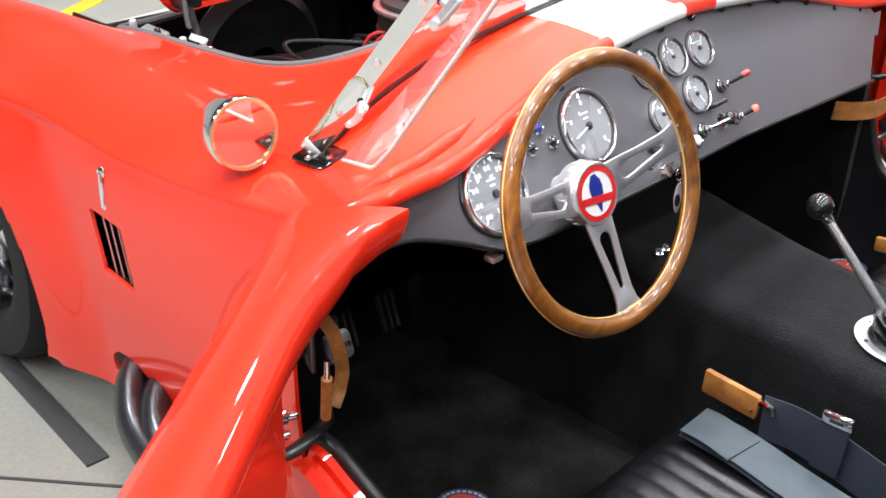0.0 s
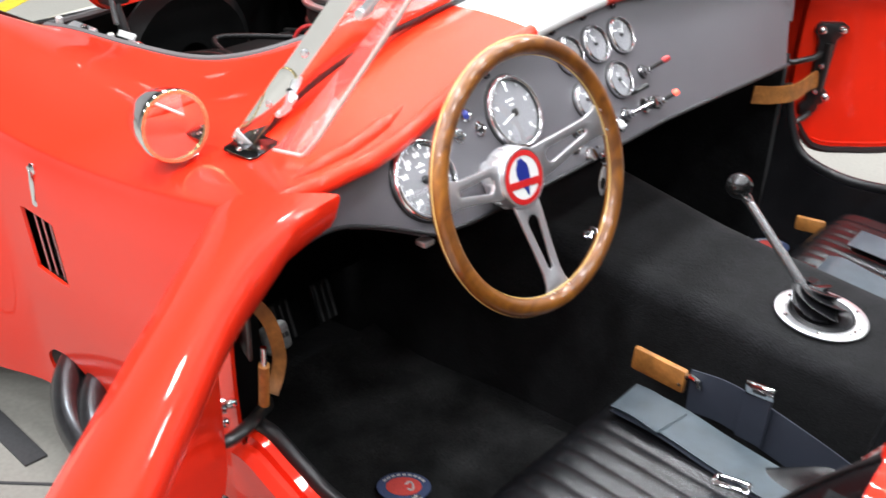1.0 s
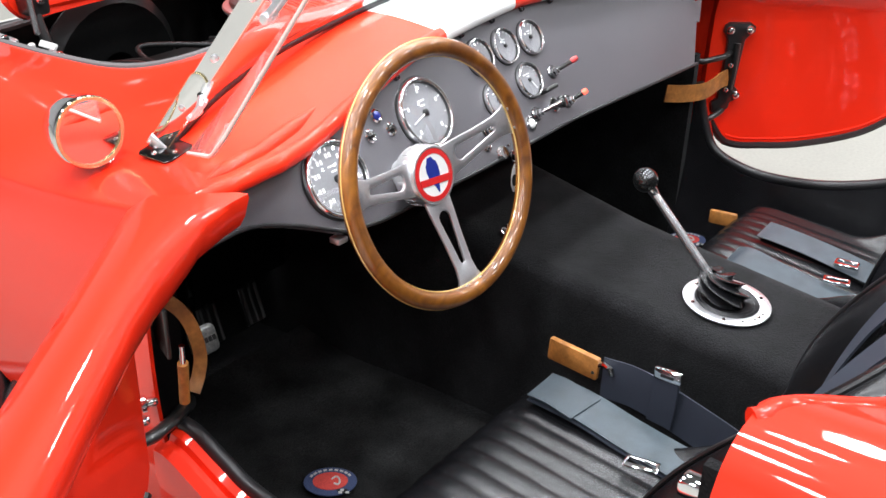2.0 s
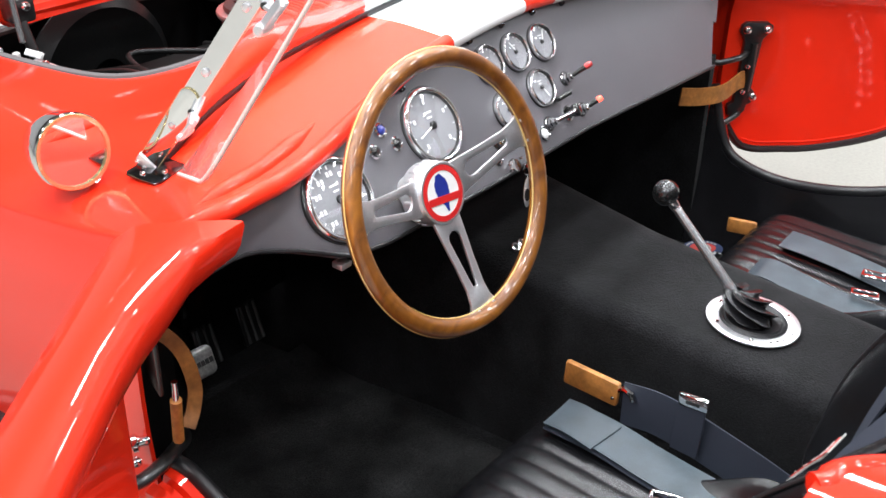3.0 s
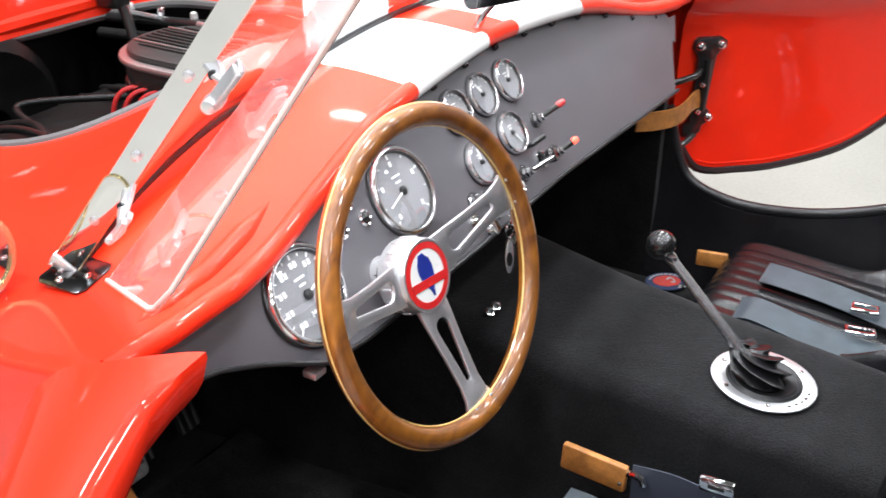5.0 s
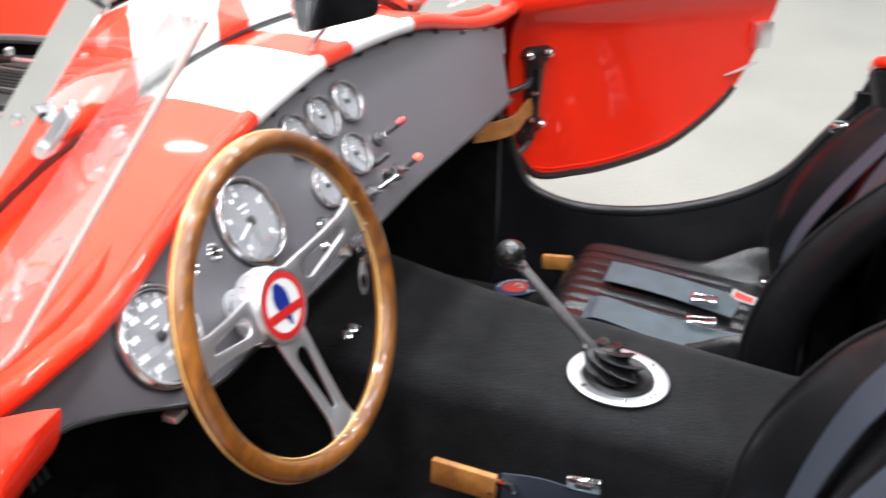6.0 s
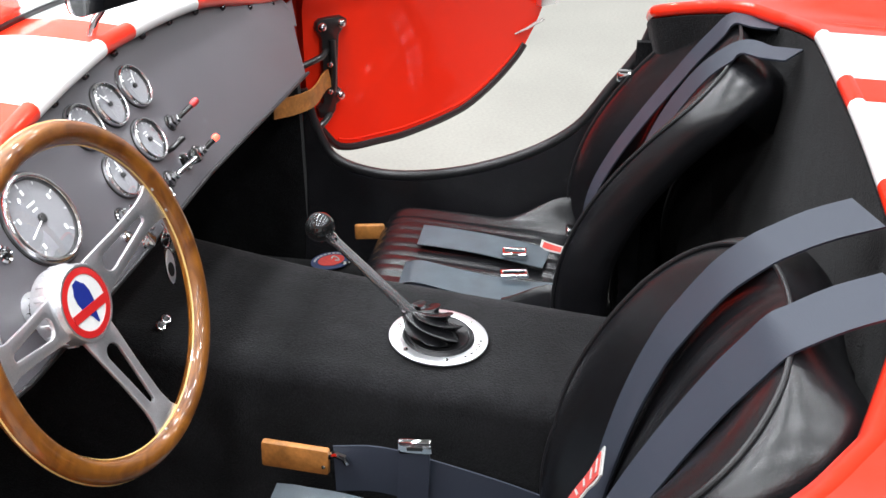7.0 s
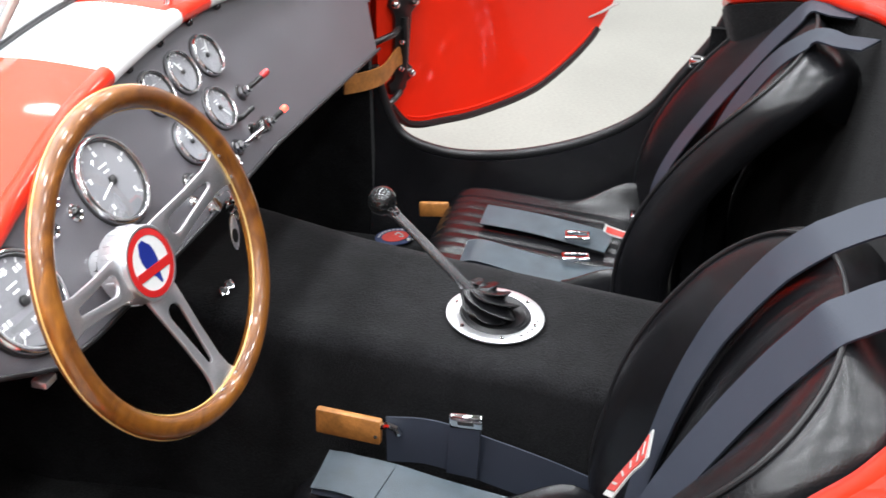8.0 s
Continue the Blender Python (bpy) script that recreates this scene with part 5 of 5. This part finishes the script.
# ---- mirrors ----
def wing_mirror(s):
    c = Vector((-0.689, 0.146, 0.798))
    n = Vector((-0.15, -0.975, 0.12)).normalized()
    if s > 0:
        c.x, n.x = 2 * XC - c.x, 0.25
    m = frame_at(c, n)
    r = 0.051
    mir = part("wing_mirror", lathe([(0.0, -0.086), (0.014, -0.084), (0.028, -0.074), (0.040, -0.054), (0.047, -0.030), (0.050, -0.012), (r, 0.0), (r, 0.006), (r * 0.97, 0.009), (r * 0.93, 0.008)], m, 40), CHROME, car, "round chrome bullet wing mirror")
    part("mirror_ring", lathe([(r * 0.95, 0.004), (r * 0.95, 0.0105), (r * 0.87, 0.010), (r * 0.87, 0.004)], m, 40), PALE_METAL, mir, "thin pale gold inner ring")
    part("mirror_glass", lathe([(r * 0.89, 0.004), (r * 0.89, 0.0062), (0, 0.0062)], m, 40), MIRROR, mir)
    foot = Vector((-0.663 if s < 0 else 2 * XC + 0.663, 0.156, 0.0))
    foot.z = body_height(foot.x - XC, foot.y)
    part("stem", sweep([c - n * 0.03 + Vector((0, 0, -0.030)), foot + Vector((0, 0, 0.020)), foot], lambda t: 0.010 - 0.002 * t, 12), CHROME, mir)
    part("stem_foot", lathe([(0.016, -0.004), (0.016, 0.003), (0.012, 0.008), (0.006, 0.011), (0, 0.011)], frame_at(foot, (0.2 * s, 0, 1), (0, 1, 0)), 16), CHROME, mir)


def cockpit_mirror():
    c = Vector((0.062, -0.070, 0.952))
    n = Vector((-0.62, -0.78, -0.02)).normalized()
    m = frame_at(c, n, (0.78, -0.62, 0.09))
    o = []
    for cx, cy, a0 in ((0.052, 0.020, 0), (-0.052, 0.020, 90), (-0.052, -0.020, 180), (0.052, -0.020, 270)):
        o += [(cx + 0.014 * math.cos(radians(a0 + k)), cy + 0.014 * math.sin(radians(a0 + k))) for k in (0, 30, 60, 90)]
    mir = part("rear_view_mirror", plate(o, 0.012, m @ pose(0, 0, -0.012), bevel=0.002), CHROME, car, "chrome rear-view mirror on the scuttle")
    part("mirror_glass", plate([(x * 0.97, y * 0.93) for x, y in o], 0.001, m @ pose(0, 0, 0.0002)), MIRROR, mir)
    part("stem", sweep([c - n * 0.014 + Vector((0, 0, -0.02)), Vector((0.045, -0.045, 0.905)), Vector((0.040, -0.035, 0.876))], 0.006, 10), CHROME, mir)
    part("stem_foot", lathe([(0.020, 0), (0.020, 0.004), (0.012, 0.008), (0, 0.009)], frame_at((0.040, -0.032, 0.872), (0, -0.1, 1)), 20), CHROME, mir)


wing_mirror(-1)
wing_mirror(1)
cockpit_mirror()


# ---- side vents, exhaust, road wheels ----
def side_vent(s):
    x = XC + s * 0.735
    # near-black backing: the depth shade of the vent is put into its colour
    v = part("vent_box", thicken(grid(lambda a, b: (x - s * (0.03 + 0.01 * math.sin(math.pi * a)), 0.39 + 0.17 * a, 0.43 + 0.16 * b), 8, 4), 0.004), BAY_SHADE_BLACK, car, "near-black sheet behind the side vent, recess shade in its colour")
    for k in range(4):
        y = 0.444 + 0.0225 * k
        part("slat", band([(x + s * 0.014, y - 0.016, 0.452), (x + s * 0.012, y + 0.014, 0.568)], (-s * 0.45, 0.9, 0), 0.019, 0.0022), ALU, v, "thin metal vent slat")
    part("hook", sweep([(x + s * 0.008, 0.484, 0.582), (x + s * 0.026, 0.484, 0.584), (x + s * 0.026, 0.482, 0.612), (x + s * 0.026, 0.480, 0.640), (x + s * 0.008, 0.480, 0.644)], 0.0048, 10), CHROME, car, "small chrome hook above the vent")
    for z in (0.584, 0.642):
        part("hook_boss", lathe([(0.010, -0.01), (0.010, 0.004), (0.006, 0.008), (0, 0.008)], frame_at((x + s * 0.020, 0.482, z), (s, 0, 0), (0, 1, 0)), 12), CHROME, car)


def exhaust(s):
    # near-black sheet behind the notch stands in for the shade inside
    part("notch_panel", box((0.01, 0.26, 0.20), pose(XC + s * 0.69, 0.47, 0.29)), BAY_SHADE_BLACK, car)
    for k, dy in enumerate((0.0, 0.080)):
        pts = spline([(XC + s * 0.60, 0.515 - dy, 0.275), (XC + s * 0.72, 0.500 - dy, 0.262), (XC + s * 0.79, 0.43 - dy, 0.240), (XC + s * (0.825 - 0.01 * k), 0.32 - dy, 0.218), (XC + s * 0.845, 0.10 - dy, 0.212), (XC + s * 0.85, -0.25, 0.215)], 40)
        part("header_pipe", sweep(pts, 0.029, 16), PIPE, car, "dark polished exhaust header pipe")
    part("side_pipe", sweep([(XC + s * 0.86, -0.15 - 0.1 * k, 0.205) for k in range(10)], lambda t: 0.058, 20), BLACK_CHROME, car, "dark polished side exhaust pipe")




def road_wheel(s, y):
    x = XC + s * 0.655
    m = frame_at((x, y, 0.325), (s, 0, 0), (0, 1, 0))
    w = part("road_wheel", lathe([(0.20, -0.10), (0.205, -0.09), (0.19, -0.05), (0.185, 0.04), (0.205, 0.085), (0.213, 0.092), (0.205, 0.096), (0.18, 0.06), (0.17, 0.0), (0.165, -0.10)], m, 48), BLACK_CHROME, car, "alloy road wheel with a wide black tyre")
    part("tyre", lathe([(0.205, -0.105), (0.25, -0.122), (0.30, -0.118), (0.318, -0.095), (0.325, -0.05), (0.325, 0.05), (0.318, 0.095), (0.30, 0.118), (0.25, 0.122), (0.215, 0.108), (0.205, 0.095)], m, 64), TYRE, w, "wide black rubber tyre")
    for k in range(6):
        part("wheel_spoke", box((0.15, 0.05, 0.03), m @ pose(0, 0, 0, 0, 0, 60 * k) @ pose(0.11, 0, 0.02, 0, 12, 0), 0.01), ALU, w)
    part("wheel_nut", lathe([(0.055, 0.0), (0.050, 0.05), (0.03, 0.075), (0, 0.08)], m, 20), CHROME, w)
    part("brake_disc", lathe([(0.15, -0.03), (0.15, -0.015), (0.06, -0.015)], m, 32), BAY_SHADE_BLACK, w)


for s in (-1, 1):
    side_vent(s)
    exhaust(s)
    road_wheel(s, 1.12)
    road_wheel(s, -1.18)
    def well(u, v, s=s):
        a = math.pi * (0.02 + 0.96 * u)
        return (XC + s * (0.46 + 0.30 * v), ARCH_Y + 0.375 * math.cos(a), ARCH_Z - 0.08 + 0.40 * math.sin(a) * 1.0)
    part("wheel_well", thicken(grid(well, 24, 4), 0.004), BAY_SHADE_BLACK, car, "black inner wheel arch")


# ---- engine bay and raised bonnet ----
def engine_bay():
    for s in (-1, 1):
        part("inner_wing", thicken(grid(lambda u, v, s=s: (XC + s * (0.425 + 0.01 * v), 0.345 + 0.84 * u, 0.705 - 0.02 * u - 0.40 * v), 20, 10), 0.005), BAY_SHADE_BLACK, car, "black inner wing panel")
    part("bay_bulkhead", thicken(grid(lambda u, v: (XC - 0.42 + 0.84 * u, 0.345 - 0.004 * v, 0.30 + (0.425 + 0.035 * math.sin(math.pi * u)) * v), 20, 6), 0.005), BAY_SHADE_BLACK, car)
    part("bay_nose", box((0.86, 0.02, 0.34), pose(XC, 1.19, 0.47)), BAY_SHADE_BLACK, car)
    part("bay_floor", box((0.86, 0.82, 0.02), pose(XC, 0.79, 0.29)), BAY_SHADE_BLACK, car)
    # grey rubber round the opening
    ring = []
    for k in range(96):
        a = 2 * math.pi * k / 96
        c, d = math.cos(a), math.sin(a)
        f = (abs(c) ** 4 + abs(d) ** 4) ** -0.25
        w, y = BAY_W * f * c, BAY_Y + BAY_L * f * d
        lo, hi = 0.0, 0.5
        for _ in range(24):
            mid = (lo + hi) / 2
            if body_section(y, mid).x < abs(w):
                lo = mid
            else:
                hi = mid
        ring.append((XC + w, y, body_section(y, lo).y - 0.004))
    part("bay_rubber", sweep(ring, 0.010, 8, True), GREY_RUBBER, car, "grey rubber strip round the engine bay")
    # air cleaner
    def oval(grow):
        return [((0.105 + grow) * math.cos(a), (0.055 if math.sin(a) > 0 else -0.055) + (0.105 + grow) * math.sin(a)) for a in np.linspace(0, 2 * math.pi, 49)[:-1]]
    at = pose(0.050, 0.485, -0.036)
    ac = part("air_cleaner", plate(oval(0.0), 0.045, at @ pose(0, 0, 0.748), bevel=0.006), FIN_GREY, car, "oval grey air cleaner with a finned lid")
    part("lid_rim", plate(oval(0.010), 0.012, at @ pose(0, 0, 0.782), bevel=0.005), SATIN, ac, "satin metal rim of the lid")
    part("lid", plate(oval(-0.004), 0.016, at @ pose(0, 0, 0.790), bevel=0.008), FIN_GREY, ac)
    for k in range(9):
        x = -0.056 + 0.014 * k
        part("fin", box((0.005, 0.22 if k in (0, 8) else 0.27, 0.0035), at @ pose(x, 0, 0.808), 0.0015), SATIN if k in (1, 7) else FIN_GREY, ac, "raised fin")
    part("cleaner_base", plate(oval(0.004), 0.02, at @ pose(0, 0, 0.730), bevel=0.005), BAY_SHADE_BLACK, ac)
    # engine parts are coloured near-black to carry the shade of the bay
    part("carburettor", box((0.15, 0.26, 0.16), pose(0.050, 0.50, 0.62), 0.02), BAY_SHADE_BLACK, car)
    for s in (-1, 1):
        part("valve_cover", box((0.13, 0.46, 0.10), pose(XC + s * 0.18, 0.64, 0.53, 0, s * 30, 0), 0.02), BAY_SHADE_BLACK, car, "ribbed grey valve cover, darkened by bay shade in its colour")
    part("engine_block", box((0.42, 0.55, 0.24), pose(XC, 0.66, 0.46), 0.03), BAY_SHADE_BLACK, car)
    for k in range(3):
        y = 0.49 + 0.026 * k
        part("ignition_lead", sweep(spline([(-0.03, y, 0.698), (-0.058, y + 0.030, 0.712), (-0.078, y + 0.052, 0.685), (-0.084, y + 0.062, 0.600)], 16), 0.0042, 8), RED_HOSE, car, "red ignition lead")
    part("oil_cap", lathe([(0.034, -0.04), (0.036, -0.01), (0.036, 0.004), (0.030, 0.010), (0, 0.012)], pose(-0.115, 0.545, 0.655), 24), BLACK_METAL, car, "black round filler cap")
    part("cap_band", lathe([(0.0365, -0.012), (0.039, -0.010), (0.039, -0.002), (0.0365, 0.0)], pose(-0.115, 0.545, 0.655), 24), CHROME, car)
    for s in (-1, 1):
        for k, (w, z) in enumerate(((0.365, 0.680), (0.335, 0.652))):
            part("bay_rail", sweep([(XC + s * w, 0.43, z + 0.01), (XC + s * w, 0.75, z - 0.004), (XC + s * (w - 0.01), 1.10, z - 0.03)], 0.012, 10), BLACK_METAL, car, "black tube along the engine bay")
        for y in (0.55, 0.78, 0.98):
            part("rail_clip", box((0.026, 0.085, 0.010), pose(XC + s * 0.352, y, 0.682 - 0.02 * (y - 0.5), 0, 20 * s, 0), 0.003), ALU, car)
    part("label_plate", box((0.008, 0.050, 0.014), pose(XC - 0.31, 0.88, 0.672, 0, 35, 4), 0.002), WHITE, car, "white label on a black tank")
    for k, (x0, y0, x1, y1, z) in enumerate(((-0.30, 0.46, -0.12, 0.95, 0.640), (-0.26, 0.50, -0.20, 0.90, 0.668), (0.30, 0.46, 0.16, 0.93, 0.640), (-0.10, 0.78, 0.10, 0.93, 0.640))):
        part("coolant_hose", sweep(spline([(XC + x0, y0, z - 0.06), (XC + x0 * 0.9 + 0.02, y0 + 0.12, z - 0.03), (XC + x1 * 0.9, y1 - 0.14, z - 0.04), (XC + x1, y1, z - 0.07)], 24), 0.009 - 0.002 * (k % 2), 10), BAY_SHADE_BLACK, car, "black hose in the engine bay")
    for s in (-1, 1):
        for k in range(7):
            y = 0.47 + 0.095 * k
            part("bay_bolt", lathe([(0.008, -0.012), (0.008, 0.0), (0.007, 0.004), (0.004, 0.006), (0, 0.0065)], pose(XC + s * 0.365, y, 0.702 - 0.03 * (y - 0.43)), 8), CHROME if k % 2 else WORN_ALU, car)
    for y in (0.50, 0.62, 0.74, 0.86):
        part("valve_cover_rib", box((0.10, 0.012, 0.012), pose(XC - 0.205, y, 0.575, 0, -30, 0), 0.003), WORN_ALU, car)
    part("radiator_fan_shroud", lathe([(0.19, 0), (0.20, 0.02), (0.17, 0.05), (0.05, 0.05)], frame_at((XC, 1.14, 0.49), (0, -1, 0)), 32), BAY_SHADE_BLACK, car)
    part("inner_wing_boss", lathe([(0.075, 0), (0.07, 0.02), (0.045, 0.03), (0, 0.03)], frame_at((XC + 0.415, 0.68, 0.53), (-1, 0, 0.2), (0, 1, 0)), 32), BAY_SHADE_BLACK, car)


def bonnet():
    def fn(u, v):
        x = XC - 0.325 + 0.65 * u
        z = 0.690 + 0.78 * v
        edge = 0.05 * max(0, 1 - min(u, 1 - u) / 0.10) ** 2 * max(0, 1 - v / 0.15)
        y = 1.005 + 0.16 * v + 0.035 * math.sin(math.pi * u)
        return (x, y, z + edge)
    b = part("bonnet", thicken(grid(fn, 40, 30), 0.012), PAINT, car, "raised red bonnet seen from below")
    part("inner_frame", sweep([fn(0.06, 0.95), fn(0.06, 0.10), fn(0.12, 0.035), fn(0.5, 0.03), fn(0.88, 0.035), fn(0.94, 0.10), fn(0.94, 0.95)], 0.018, 8), PAINT, b)
    for s in (-1, 1):
        part("bonnet_hinge", sweep([(XC + s * 0.27, 0.93, 0.62), (XC + s * 0.275, 0.96, 0.70), (XC + s * 0.270, 0.985, 0.76), (XC + s * 0.25, 1.00, 0.82)], 0.011, 10), BLACK_METAL, b, "black bonnet hinge arm")
        part("hinge_block", box((0.05, 0.06, 0.05), pose(XC + s * 0.268, 0.985, 0.735), 0.008), BLACK_METAL, b)
        screw((XC + s * 0.268, 0.952, 0.745), (0, -1, 0.1), 0.010, b)
    part("bonnet_stay", sweep([(XC - 0.33, 0.88, 0.70), (XC - 0.30, 0.95, 0.80), (XC - 0.26, 1.04, 0.98)], 0.006, 8), BLACK_METAL, b)


engine_bay()
bonnet()


# ---- footwell ----
def pedal(x, z0, y0):
    m = frame_at((x, y0, z0), (0, -1, 0.35))
    p = part("pedal", box((0.052, 0.085, 0.010), m, 0.004), BLACK_METAL, car, "black ribbed pedal")
    for k in (-1, 0, 1):
        part("rib", box((0.006, 0.078, 0.004), m @ pose(0.017 * k, 0, 0.0065), 0.001), GREY_RUBBER, p)
    part("pedal_arm", sweep([(x, y0 + 0.01, z0 + 0.02), (x, y0 + 0.02, z0 + 0.14), (x, y0 - 0.02, z0 + 0.30)], 0.008, 8), BLACK_METAL, p)


pedal(-0.325, 0.215, 0.385)
pedal(-0.215, 0.215, 0.385)
pedal(-0.130, 0.200, 0.395)
pad_m = frame_at((-0.372, 0.350, 0.216), (-0.1, -1, 0.35))
pad = part("pedal_pad", box((0.060, 0.058, 0.026), pad_m, 0.012, 3), WORN_ALU, car, "worn aluminium pedal pad")
for k in range(5):
    part("bar", box((0.007, 0.010, 0.002), pad_m @ pose(-0.018 + 0.009 * k, 0.002, 0.0136, 0, 0, 4)), GREY_RUBBER, pad)
part("foot_rest", box((0.10, 0.02, 0.16), pose(-0.58, 0.38, 0.24, -18, 0, 0), 0.006), CARPET, car)


def floor_mat(cx, w, y0, y1, z0, badge, label):
    def fn(u, v):
        x, y = cx - w / 2 + w * u, y0 + (y1 - y0) * v
        return (x, y, z0 + 0.004 * math.sin(9 * u + 3 * v) * math.sin(7 * v) + 0.03 * max(0, (v - 0.75) / 0.25) ** 2)
    t = thing("floor_mat", (cx, (y0 + y1) / 2, z0 - 0.005), label, "floor mat", "floor mats")
    part("carpet", thicken(grid(fn, 24, 24), 0.006), MAT_PILE, t)
    bx, by = badge
    m = pose(bx, by, z0 + 0.0105, 0, 0, -48)
    e = [(0.045 * math.cos(a), 0.036 * math.sin(a)) for a in np.linspace(0, 2 * math.pi, 33)[:-1]]
    b = part("badge", plate(e, 0.002, m), SEWN_BLUE, t, "oval blue and red embroidered badge")
    part("red_oval", plate([(x * 0.66, y * 0.62) for x, y in e], 0.001, m @ pose(0, 0, 0.002)), SEWN_RED, b)
    part("white_swirl", sweep([m @ Vector((0.018 * math.cos(a) * (1 - 0.3 * k / 12), 0.010 * math.sin(2 * a), 0.0034)) for k, a in enumerate(np.linspace(-1.2, 1.4, 13))], 0.0018, 6), SEWN_WHITE, b)
    for k in range(9):
        a = radians(30 + 15 * k)
        part("bar", box((0.006, 0.004, 0.001), m @ pose(0.037 * math.cos(a), 0.029 * math.sin(a), 0.0025, 0, 0, math.degrees(a) - 90)), SEWN_WHITE, b)
    for k in range(6):
        part("check", box((0.006, 0.005, 0.001), m @ pose(0.014 + 0.006 * (k % 3) + 0.003 * (k // 3), -0.024 - 0.006 * (k // 3), 0.0028)), SEWN_WHITE if k % 2 else BLACK_METAL, b)


floor_mat(-0.36, 0.42, -0.27, 0.30, 0.142, (-0.462, -0.070), "black carpet floor mat with an oval badge in the driver's footwell")
part("floor_board", box((0.44, 0.56, 0.055), pose(0.46, 0.015, 0.1625), 0.004), CARPET, car)
floor_mat(0.46, 0.43, -0.26, 0.29, 0.197, (0.655, -0.170), "black carpet floor mat with an oval badge in the passenger's footwell")
